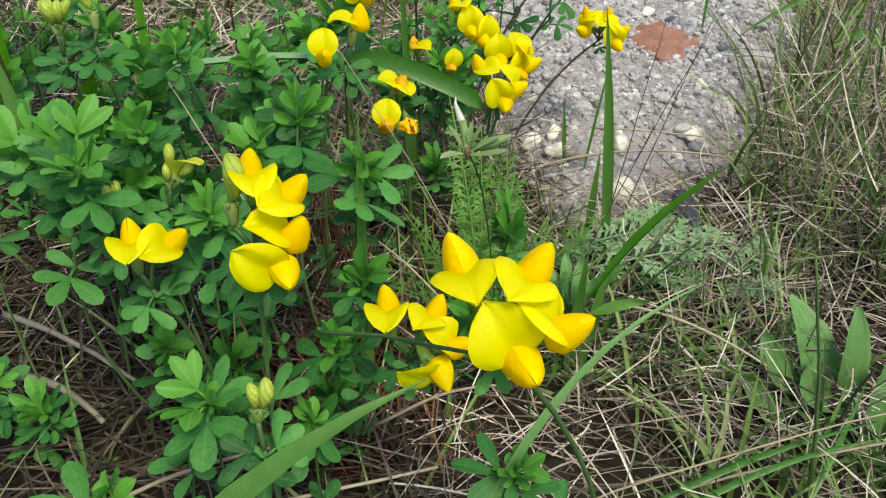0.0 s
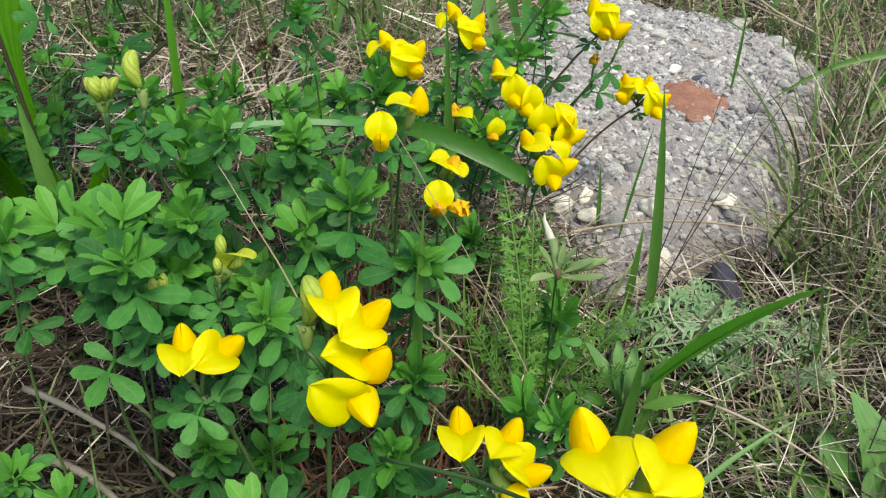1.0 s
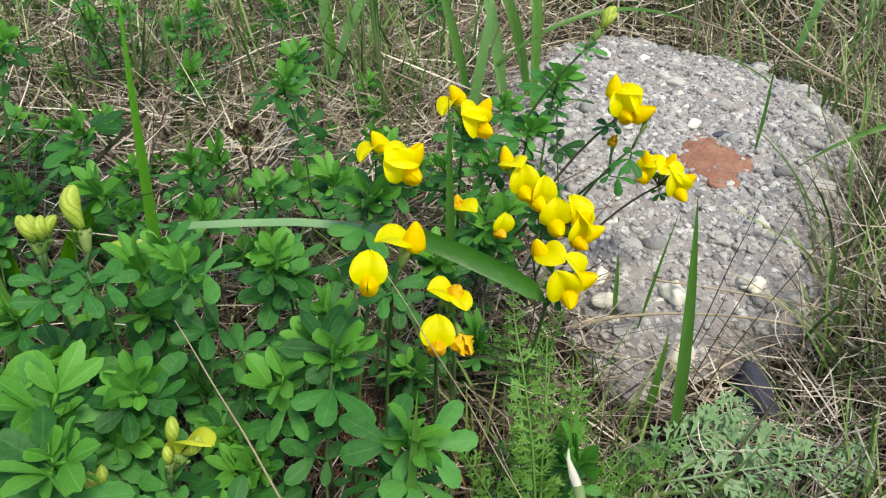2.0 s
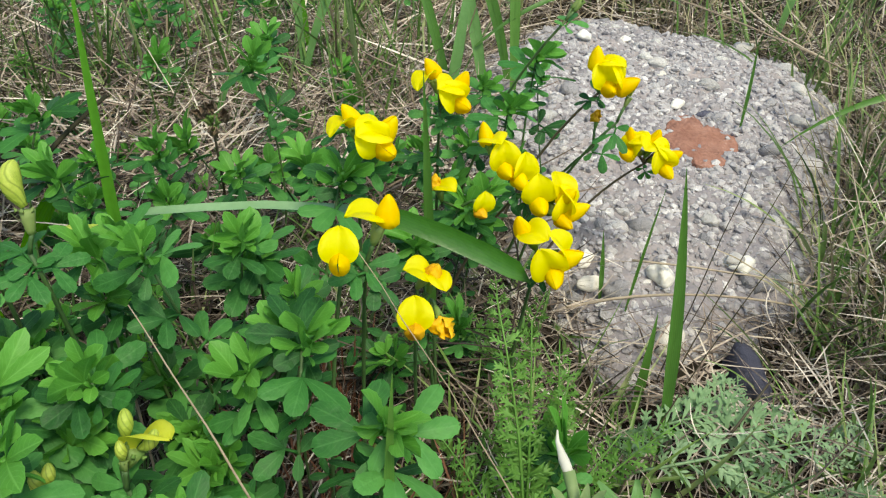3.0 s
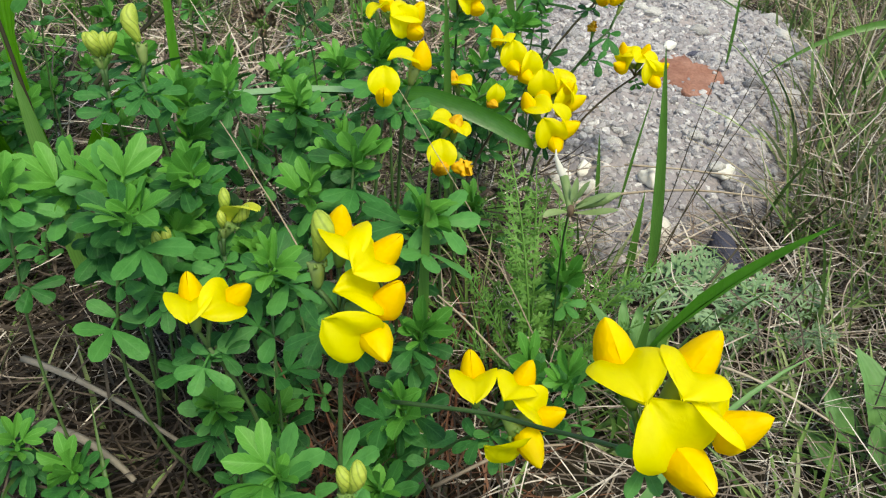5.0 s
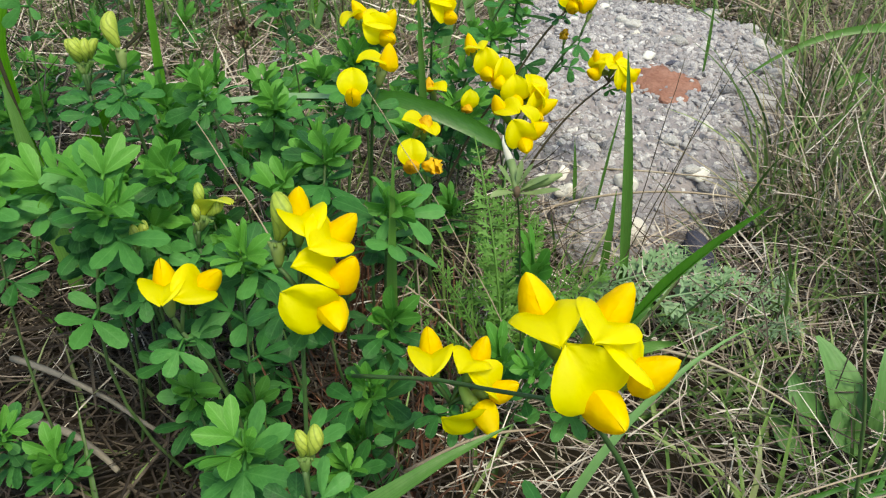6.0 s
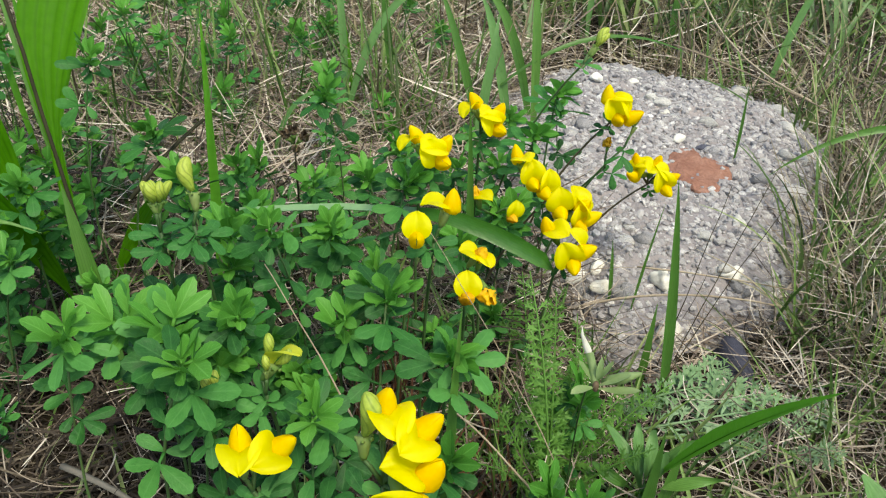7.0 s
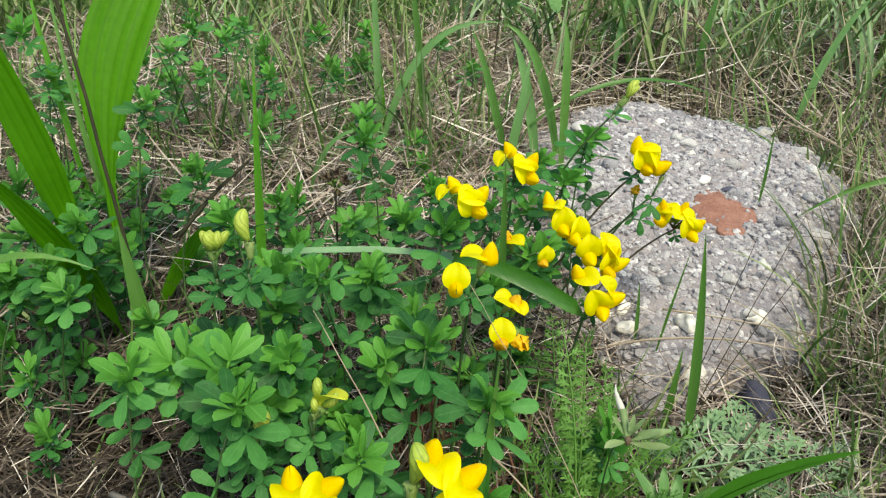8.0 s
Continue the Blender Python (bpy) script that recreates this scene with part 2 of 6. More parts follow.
def to_frame(place, ahead, up, s=1.0):
    """A pose whose +y runs ahead and whose +z is nearest to up."""
    y = Vector(ahead).normalized()
    x = y.cross(Vector(up)).normalized()
    z = x.cross(y)
    return Matrix.Translation(place) @ Matrix((x, y, z)).transposed().to_4x4() @ Matrix.Scale(s, 4)


def sheaf(name, label, category, material, base, az, lean, length, width, bend, segs=4, fold=0.3, taper=2.2, twist=0.0):
    """Many folded blades as one mesh of stuff; the arrays hold one value a blade."""
    n = len(az)
    s = np.linspace(0, 1, segs + 1)
    ang = lean[:, None] + bend[:, None] * s[None]
    step = length[:, None] / segs
    mid = (ang[:, 1:] + ang[:, :-1]) / 2
    h = np.concatenate([np.zeros((n, 1)), np.cumsum(np.sin(mid) * step, 1)], 1)
    z = np.concatenate([np.zeros((n, 1)), np.cumsum(np.cos(mid) * step, 1)], 1)
    ca, sa = np.cos(az)[:, None], np.sin(az)[:, None]
    sway = twist * np.sin(np.outer(np.random.uniform(-1, 1, n), s * 3)) * length[:, None]
    pts = np.stack([base[:, :1] + h * ca - sway * sa, base[:, 1:2] + h * sa + sway * ca, base[:, 2:] + z], -1)
    pts[..., 2] = np.maximum(pts[..., 2], -0.004)
    roll = np.random.uniform(-0.7, 0.7, n)[:, None]
    side = np.stack([-sa * np.cos(roll) + 0 * s, ca * np.cos(roll) + 0 * s, np.sin(roll) + 0 * s], -1)
    w = (width[:, None] * (1 - s[None] ** taper) / 2 + 0.00008)[..., None]
    nrm = np.stack([-np.cos(ang) * ca, -np.cos(ang) * sa, np.sin(ang)], -1)
    v = np.stack([pts - side * w + nrm * w * fold, pts - nrm * w * fold, pts + side * w + nrm * w * fold], 2).reshape(-1, 3)
    k = np.arange(n)[:, None, None] * (segs + 1) * 3 + np.arange(segs)[None, :, None] * 3 + np.arange(2)[None, None]
    f = np.stack([k, k + 1, k + 4, k + 3], -1).reshape(-1, 4)
    me = bpy.data.meshes.new(name)
    me.from_pydata(v, [], f.tolist())
    me.materials.append(material)
    me.shade_smooth()
    return thing(name, label, category, kind="stuff", data=me)


# ---- ground and slab ----
def spaced(a, b, step, far):
    out = list(np.arange(a, b, step))
    d, lo, hi = step, a, b
    while hi < far:
        d *= 1.5
        hi, lo = hi + d, lo - d
        out.append(hi)
        out.insert(0, lo)
    return out


xs, ys = spaced(-0.5, 0.55, 0.009, 60), spaced(-0.25, 1.2, 0.009, 60)
g = Geo()
g.strip([[(x, y, gz(x, y) if abs(x) < 2 and abs(y) < 3 else 0) for x in xs] for y in ys])
ground = thing("ground", "dark brown crumbly soil under grass and straw", "ground", kind="structure", data=g.mesh("ground", SOIL))

SLAB = (0.085, 0.45)
BRICK_AT = (0.1078, 0.4310)
# reach of the slab from its middle, every 20 degrees from +x
REACH = [0.108, 0.128, 0.156, 0.172, 0.190, 0.183, 0.150, 0.118, 0.098, 0.090, 0.090, 0.104, 0.136, 0.175, 0.150, 0.118, 0.100, 0.096]


def slab_reach(a):
    k = (a % (2 * math.pi)) / (2 * math.pi) * len(REACH)
    i, t = int(k) % len(REACH), k % 1
    t = t * t * (3 - 2 * t)
    return REACH[i] * (1 - t) + REACH[(i + 1) % len(REACH)] * t + 0.004 * math.sin(9 * a) + 0.003 * math.sin(17 * a + 1) + 0.010 * noise.noise(Vector((3 * math.cos(a), 3 * math.sin(a), 8)))


def in_slab(x, y, grow=1.0):
    dx, dy = x - SLAB[0], y - SLAB[1]
    return math.hypot(dx, dy) < grow * slab_reach(math.atan2(dy, dx))


def slab_z(x, y):
    dx, dy = x - SLAB[0], y - SLAB[1]
    r = math.hypot(dx, dy) / slab_reach(math.atan2(dy, dx))
    top = 0.022 + 0.045 * (y - 0.36) + 0.0035 * noise.noise(Vector((x * 22, y * 22, 5)))
    top += 0.0030 * noise.noise(Vector((x * 90, y * 90, 2))) + 0.0018 * noise.noise(Vector((x * 260, y * 260, 9)))
    return top - 0.017 * (max(0, r - 0.62) / 0.38) ** 1.5 + 0.004 * max(0, r - 0.6) * noise.noise(Vector((x * 60, y * 60, 4))) - (0.05 * (r - 1) / 0.04 if r > 1 else 0)


g = Geo()
around, rings = 400, 190
rows = []
for i in range(rings + 1):
    row = []
    for j in range(around + 1):
        a = 2 * math.pi * j / around
        r = min(1.035, (i + 0.02) / (rings - 3)) * slab_reach(a)
        x, y = SLAB[0] + r * math.cos(a), SLAB[1] + r * math.sin(a)
        row.append((x, y, slab_z(x, y)))
    rows.append(row)
g.strip(rows)
slab = thing("concrete_slab", "weathered grey concrete slab with pebbles showing in its surface", "concrete slab", data=g.mesh("concrete_slab", CONCRETE))


def top_z(x, y):
    return max(gz(x, y), slab_z(x, y)) if in_slab(x, y, 1.02) else gz(x, y)


def broken_stone(name, seed, material, cuts=9):
    """A small angular stone of unit size, cut by planes."""
    rnd = random.Random(seed)
    bm = bmesh.new()
    bmesh.ops.create_icosphere(bm, subdivisions=1, radius=1)
    planes = [(Vector((rnd.gauss(0, 1), rnd.gauss(0, 1), rnd.gauss(0, 1))).normalized(), rnd.uniform(0.5, 0.8)) for k in range(cuts)]
    for v in bm.verts:
        for nrm, d in planes:
            v.co -= nrm * max(0, v.co.dot(nrm) - d)
        v.co *= 1.15 + 0.25 * noise.noise(v.co * 1.6 + Vector((seed, 0, 0)))
        v.co.x *= rnd.uniform(1.18, 1.24)
        v.co.z *= 0.78
    me = bpy.data.meshes.new(name)
    bm.to_mesh(me)
    bm.free()
    me.materials.append(material)
    return me


def pebble_mesh(name, seed, material, flat=0.7, detail=1):
    bm = bmesh.new()
    bmesh.ops.create_icosphere(bm, subdivisions=detail, radius=1)
    for v in bm.verts:
        v.co *= 1 + (0.9 if detail == 1 else 0.5) * noise.noise(v.co * 1.1 + Vector((seed * 3.7, 0, 0)))
        v.co.z *= flat
        v.co.x *= 1.25
    me = bpy.data.meshes.new(name)
    bm.to_mesh(me)
    bm.free()
    me.materials.append(material)
    me.shade_smooth()
    return me


# ---- trefoil ----
def leaflet(g, m, length, width, fold=0.35, droop=0.2, n=12, blunt=0.0):
    """A blade along +y with a midrib fold: long wedge-shaped foot, widest well past the middle, blunt toothed tip."""
    rows = []
    for i in range(n + 1):
        t = i / n
        peak = 0.60 + 0.22 * blunt
        swell = (t / peak) ** 0.86 * (1.45 - 0.45 * t / peak) if t < peak else math.sqrt(max(0.0, 1 - ((t - peak) / (1 - peak)) ** (1.7 + 2 * blunt)))
        w = width / 2 * max(0.05, swell) * (1 + (0.055 if i % 2 else -0.045) * (t > 0.45))
        y, z = length * t, -droop * length * t * t
        rows.append([m @ Vector((x * w, y - 0.06 * length * (1 - x * x) * (t > 0.99) * (blunt > 0.2), z + abs(x) * w * fold - 0.30 * w * x * x)) for x in (-1, -0.55, 0, 0.55, 1)])
    g.strip(rows)


def leaf_mesh(name, size, seed, material, fold=0.3, spread=1.0, lift=0.25):
    """Three leaflets at the end of a short stalk and two at its foot; the foot at the origin, the leaf along +y."""
    rnd = random.Random(seed)
    g = Geo()
    stalk = size * rnd.uniform(0.30, 0.50)
    g.tube([(0, 0, 0), (0, stalk * 0.6, stalk * 0.10), (0, stalk, stalk * 0.12)], [0.0005, 0.0004, 0.0004], 4)
    tip = (0, stalk, stalk * 0.12)
    blunt = rnd.uniform(0.0, 0.35)
    for a in (-62, 0, 62):
        m = Matrix.Translation(tip) @ pose(0, 0, 0, 0, 0, a * spread + rnd.uniform(-12, 12)) @ pose(0, 0, 0, math.degrees(lift) + rnd.uniform(-14, 14), rnd.uniform(-24, 24), 0)
        leaflet(g, m, size * rnd.uniform(0.86, 1.18), size * rnd.uniform(0.39, 0.54), fold + rnd.uniform(-0.12, 0.15), rnd.uniform(-0.05, 0.30), blunt=blunt)
    for a in (-104, 104):
        m = pose(0, 0, 0, 0, 0, a * spread + rnd.uniform(-16, 16)) @ pose(0, 0, 0, math.degrees(lift) + rnd.uniform(-8, 18), rnd.uniform(-15, 15), 0)
        leaflet(g, m, size * rnd.uniform(0.55, 0.85), size * rnd.uniform(0.29, 0.42), fold, rnd.uniform(0.05, 0.25), blunt=blunt)
    return g.mesh(name, material)


LEAVES = [leaf_mesh("trefoil_leaf", 0.0086, k, LEAF, fold=0.10 + 0.10 * (k % 4), lift=-0.08 + 0.10 * (k % 5)) for k in range(14)]
TIPS = [leaf_mesh("young_trefoil_leaf", 0.0074, 50 + k, YOUNG, fold=0.7, spread=0.65, lift=0.30) for k in range(5)]


def put_leaf(parent, data, place, az, tilt, s=1.0, turn=0.0, face=24):
    """One leaf on a stem; face: how far its blade turns to the open side, where the light comes from."""
    m = Matrix.Translation(place) @ pose(0, 0, 0, face) @ pose(0, 0, 0, 0, 0, math.degrees(az) - 90) @ pose(0, 0, 0, tilt, turn, 0) @ Matrix.Scale(s, 4)
    return part("leaf", data, parent, m=m)


def leafy_shoot(h, seed, lush=1.0):
    """A shoot with its foot at the origin; its tip stands at height h."""
    rnd = random.Random(seed)
    ob = thing("trefoil_shoot", "leafy bright green trefoil shoot standing in straw", "clover plant", "trefoil shoots")
    bow = Vector((rnd.uniform(-0.02, 0.02), rnd.uniform(-0.02, 0.02), h * 0.45))
    pts = curve_points((rnd.uniform(-0.012, 0.012), rnd.uniform(-0.012, 0.012), -0.004), bow, (0, 0, h), 7)
    g = Geo()
    g.tube(pts, [0.00050 - 0.00003 * i for i in range(8)], 5)
    part("stem", g.mesh("stem", STEM), ob)
    az = rnd.uniform(0, 6.28)
    nodes = int(1 + h * 14)
    for k in range(nodes):
        f = (0.38 + 0.50 * (k + rnd.uniform(0, 0.5)) / nodes) if h < 0.08 else (0.74 + 0.18 * (k + rnd.uniform(0, 0.5)) / nodes)
        az += 2.4 + rnd.uniform(-0.4, 0.4)
        i = f * 7
        p = pts[int(i)].lerp(pts[min(7, int(i) + 1)], i % 1)
        put_leaf(ob, rnd.choice(LEAVES), p, az, rnd.uniform(-20, 45), lush * rnd.uniform(0.72, 1.1), rnd.uniform(-40, 40))
    for k in range(rnd.choice((2, 2, 3))):
        az += 2.6 + rnd.uniform(-0.4, 0.4)
        put_leaf(ob, rnd.choice(LEAVES), pts[7] - Vector((0, 0, 0.0030 * k + 0.0025)), az, rnd.uniform(0, 32), lush * rnd.uniform(0.85, 1.1), rnd.uniform(-20, 20))
    for k in range(3):
        put_leaf(ob, rnd.choice(TIPS), pts[7] - Vector((0, 0, 0.0010 * k)), az + 1 + 2.1 * k, rnd.uniform(38, 74), rnd.uniform(0.75, 1.2))
    return ob


def banner_mesh(seed=0):
    """The upright round petal: claw at the origin, blade along +z, face towards +y, creased along its middle with two raised lobes."""
    g, rows = Geo(), []
    n, r = 14, 0.0043
    for i in range(n + 1):
        t = i / n
        half = max(r * 0.34 * (1 - t) ** 2, r * math.sqrt(max(0.0, 1 - (2 * t - 1) ** 2)) * (1.06 - 0.10 * t)) + 0.0002
        half *= 1 + 0.05 * noise.noise(Vector((seed * 3.1, t * 5, 0)))
        row = []
        for j in range(-7, 8):
            u = j / 7
            z = -0.0014 + 0.0089 * t - 0.0008 * math.exp(-40 * u * u) * t ** 7
            crease = -abs(u) ** 1.05 * half * (0.62 + 0.12 * math.sin(3 * t + seed)) * (1 - 0.35 * t)
            y = 0.0020 * math.sin(t * 2.4) - 0.0022 * t * t - crease - 0.0011 * u ** 4 * math.sin(math.pi * t)
            y += 0.00035 * math.sin(6 * u + 4 * t + seed) * abs(u)
            row.append((u * half * 1.03, y, z))
        rows.append(row)
    g.strip(rows)
    return g.mesh("standard_petal", LEMON)


def wing_mesh(name, material, side, length=0.0074, width=0.0054, height=0.0060, crumple=0.0):
    """One wing petal; two of them close into a blunt ovate pouch along +y."""
    g, rows = Geo(), []
    n, sides = 12, 10
    for i in range(n + 1):
        t = i / n
        r = min(1.0, 0.72 + 1.6 * t) * max(0.0, 1 - t ** 1.9) ** 0.72 * 0.5 + 0.004
        row = []
        for j in range(sides + 1):
            a = -math.pi / 2 + math.pi * j / sides
            k = 1 + (crumple + 0.07) * noise.noise(Vector((2.4 * math.cos(a) + side, 2.4 * math.sin(a), 5 * t)))
            row.append((side * (width * r * math.cos(a) * k) - side * 0.0001, -0.0006 + length * t, height * r * math.sin(a) * k - 0.0016 + 0.0017 * t * t))
        rows.append(row if side > 0 else row[::-1])
    g.strip(rows)
    return g.mesh(name, material)


def calyx_mesh():
    """A green tube with five teeth; its mouth at the origin, its foot at -y."""
    g = Geo()
    g.tube([(0, -0.0062, -0.001), (0, -0.005, -0.0008), (0, -0.0025, -0.0005), (0, -0.0006, -0.0004)], [0.0006, 0.0011, 0.0015, 0.0017], 9)
    for k in range(5):
        a = 2 * math.pi * k / 5 + 0.3
        c, s = math.cos(a), math.sin(a)
        p = [(0.0016 * c, -0.001, 0.0016 * s), (0.0018 * c, -0.0006, 0.0018 * s), (0.0021 * c, -0.0002, 0.0021 * s)]
        g.tube(p, [0.0006, 0.0004, 0.0001], 4)
    return g.mesh("calyx", CALYX)


def bud_mesh():
    """A closed slender petal, hooked at its tip."""
    g = Geo()
    pts = [(0, 0.0100 * t, 0.0024 * math.sin(t * 2.6)) for t in (0, 0.1, 0.25, 0.4, 0.55, 0.7, 0.85, 0.95, 1)]
    g.tube(pts, [0.0008, 0.0012, 0.0018, 0.0022, 0.0024, 0.0023, 0.0018, 0.0011, 0.0003], 9)
    g.across = [(2 * (k % 9) / 9 - 1, k / len(g.v), 0) for k in range(len(g.v))]
    return g.mesh("closed_petal", BUDSKIN)


BANNERS, CUP, CLOSED = [banner_mesh(k) for k in range(5)], calyx_mesh(), bud_mesh()
WINGS = {side: wing_mesh("wing_petal", AMBER, side) for side in (-1, 1)}
RUSTWINGS = {side: wing_mesh("fading_wing_petal", RUSTY, side, 0.0064, 0.0056, 0.0050, 0.3) for side in (-1, 1)}
SHRIVEL = {side: wing_mesh("withered_petal", RUSTY, side, 0.0095, 0.0085, 0.0060, 0.9) for side in (-1, 1)}


DEADWINGS = {side: wing_mesh("dead_petal", DEAD, side, 0.0080, 0.0050, 0.0050, 1.2) for side in (-1, 1)}
HALFOPEN = banner_mesh(7)
HALFOPEN.materials[0] = LIME


def flower(parent, place, ahead, up, s, kind):
    rnd = random.Random(int(abs(place[0] * 1e5) + abs(place[1] * 1e5)))
    cup = part("flower", CUP, parent, m=to_frame(place, ahead, up, s))
    if kind in ("open", "fading"):
        part("standard_petal", rnd.choice(BANNERS), cup, "lemon yellow round petal", pose(0, 0, 0, rnd.uniform(-4, 8), 0, rnd.uniform(-5, 5)))
        for side in (-1, 1):
            part("wing_petal", (WINGS if kind == "open" else RUSTWINGS)[side], cup, "orange-yellow pointed petal" if kind == "open" else "rust-streaked orange petal",
                 pose(0, 0, 0, rnd.uniform(-2, 2), 0, -side * rnd.uniform(0, 2.5)))
    elif kind == "half":
        part("standard_petal", HALFOPEN, cup, "lime yellow petal folded half open", pose(0, 0, 0, -62, 0, 0))
        part("closed_petal", CLOSED, cup, "pale greenish yellow closed petal", Matrix.Scale(0.55, 4))
    elif kind == "dead":
        for side in (-1, 1):
            part("withered_petal", DEADWINGS[side], cup, "shrivelled brown petal", pose(0, 0, 0, 0, side * 14, -side * 16))
    elif kind == "withered":
        for side in (-1, 1):
            part("withered_petal", SHRIVEL[side], cup, "shrivelled orange petal", pose(0, 0, 0, 0, side * 8, -side * 9))
    else:
        part("closed_petal", CLOSED, cup, "pale greenish yellow closed petal", pose(0, 0, 0, 0, 0, 0))
    return cup


def flower_shoot(label, foot, joint, flowers, bracts=3, lush=1.0, stemmed=STEM, leaves=26):
    """A trefoil shoot that ends in a head of flowers: mouth of each flower, the way its pouch points, the way its round petal stands."""
    rnd = random.Random(int(abs(joint[0] * 1e5)))
    x, y = foot
    z0 = slab_z(x, y) if in_slab(x, y) else gz(x, y)
    base = Vector((x, y, z0))
    ob = thing("flowering_trefoil", label, "wildflower", "flowering trefoil", m=Matrix.Translation(base))
    top = Vector(joint) - base
    pts = curve_points((0, 0, -0.004), (top.x * 0.25 + rnd.uniform(-0.006, 0.006), top.y * 0.25, top.z * 0.62), top, 9)
    g = Geo()
    g.tube(pts, [0.00062 - 0.00002 * i for i in range(10)], 6)
    for place, ahead, up, s, kind in flowers:
        end = Vector(place) - base - Vector(ahead) * 0.0060 * s - Vector(up) * 0.001 * s
        g.tube(curve_points(top, top.lerp(end, 0.5) + Vector((0, 0, 0.0008)), end, 3), [0.0005, 0.0005, 0.0005, 0.0005], 5)
    part("stem", g.mesh("stem", stemmed), ob)
    az = rnd.uniform(0, 6.28)
    for k in range(bracts):
        az += 2.1
        put_leaf(ob, rnd.choice(LEAVES), top - Vector((0, 0, 0.002 + 0.001 * k)), az, rnd.uniform(-10, 15), 0.75 * lush, rnd.uniform(-15, 15))
    for k in range(int(top.length * leaves)):
        f = rnd.uniform(0.3, 0.85)
        az += 2.4
        put_leaf(ob, rnd.choice(LEAVES), pts[int(f * 9)], az, rnd.uniform(-10, 25), lush * rnd.uniform(0.75, 1.0), rnd.uniform(-20, 20))
    for place, ahead, up, s, kind in flowers:
        flower(ob, Vector(place) - base, ahead, up, s, kind)
    return ob



# ---- leafy shoots ----
MODELS = {h: [leafy_shoot(h, int(h * 1000) + k) for k in range(5)] for h in (0.035, 0.055, 0.075, 0.09, 0.105, 0.12)}
USED = set()


def shoot_at(x, y, top, az=0.0, lush=1.0, k=0):
    h = min(MODELS, key=lambda v: abs(v - top))
    ob, z = MODELS[h][int(az + k) % 5], gz(x, y)
    s = min(1.25, 0.35 + 0.65 * lush)
    m = Matrix.Translation((x, y, z)) @ pose(0, 0, 0, 0, 0, (az % 360 - 180) * 0.33) @ Matrix.Diagonal((s, s, (top - z) / h, 1))
    if ob in USED:
        return copy_thing(ob, m)
    USED.add(ob)
    ob.matrix_basis = m
    return ob


shoot_at(0.0123, 0.1646, 0.045, 0, 0.85, 0)
shoot_at(0.0040, 0.1720, 0.040, 83, 0.80, 1)
shoot_at(-0.1070, 0.1710, 0.094, 166, 1.25, 2)
shoot_at(-0.1160, 0.1610, 0.098, 249, 1.0, 0)
shoot_at(-0.0860, 0.1530, 0.098, 332, 1.25, 1)
shoot_at(-0.0780, 0.1720, 0.098, 55, 1.00, 2)
shoot_at(-0.0610, 0.1830, 0.066, 138, 1.00, 0)
shoot_at(-0.0260, 0.1720, 0.089, 221, 1.50, 1)
shoot_at(-0.0440, 0.1900, 0.093, 304, 1.30, 2)
shoot_at(-0.0640, 0.2330, 0.092, 27, 1.00, 0)
shoot_at(-0.0760, 0.1980, 0.108, 110, 1.00, 1)
shoot_at(-0.0900, 0.2080, 0.100, 193, 1.00, 2)
shoot_at(-0.1650, 0.2960, 0.120, 276, 1.00, 0)
shoot_at(-0.0830, 0.3190, 0.105, 359, 1.00, 1)
shoot_at(-0.1730, 0.2320, 0.072, 82, 1.00, 2)
shoot_at(-0.1000, 0.1910, 0.087, 248, 1.00, 1)
shoot_at(-0.0650, 0.0920, 0.072, 331, 1.10, 2)
shoot_at(-0.0490, 0.1100, 0.076, 54, 1.15, 0)
shoot_at(-0.0530, 0.1200, 0.058, 137, 1.00, 1)
shoot_at(-0.0340, 0.1510, 0.030, 220, 1.00, 2)
shoot_at(0.0120, 0.1050, 0.068, 303, 0.90, 0)
shoot_at(0.0150, 0.2250, 0.036, 26, 0.90, 1)
shoot_at(-0.0091, 0.3578, 0.055, 109, 1.15, 2)
shoot_at(-0.0638, 0.1615, 0.038, 192, 1.00, 0)
shoot_at(-0.1263, 0.1486, 0.028, 358, 1.00, 2)
shoot_at(-0.2350, 0.5347, 0.085, 81, 1.00, 0)
shoot_at(-0.2167, 0.5432, 0.080, 164, 1.00, 1)
shoot_at(-0.2066, 0.5523, 0.090, 247, 1.00, 2)
shoot_at(-0.2382, 0.4958, 0.080, 330, 1.00, 0)
shoot_at(-0.2216, 0.5082, 0.070, 53, 1.00, 1)
shoot_at(-0.1932, 0.5560, 0.070, 136, 1.00, 2)
shoot_at(-0.2645, 0.3862, 0.120, 219, 1.00, 0)
shoot_at(-0.2652, 0.4066, 0.100, 302, 1.00, 1)
shoot_at(-0.1303, 0.6184, 0.070, 25, 1.00, 2)
shoot_at(-0.1385, 0.5450, 0.060, 108, 1.00, 0)
shoot_at(-0.1889, 0.4973, 0.060, 191, 1.00, 1)
shoot_at(-0.1684, 0.6101, 0.070, 274, 1.00, 2)
shoot_at(-0.0850, 0.1705, 0.088, 357, 1.00, 0)
shoot_at(-0.0645, 0.1807, 0.070, 80, 1.00, 1)
shoot_at(-0.0559, 0.1904, 0.080, 163, 1.00, 2)
shoot_at(-0.0835, 0.1819, 0.085, 246, 1.00, 0)
shoot_at(-0.0909, 0.2064, 0.090, 329, 1.00, 1)
shoot_at(-0.0921, 0.2254, 0.095, 52, 1.00, 2)
shoot_at(-0.1170, 0.2478, 0.100, 135, 1.00, 0)
shoot_at(-0.1031, 0.1895, 0.090, 218, 1.00, 1)
shoot_at(-0.0941, 0.1681, 0.090, 301, 1.00, 2)
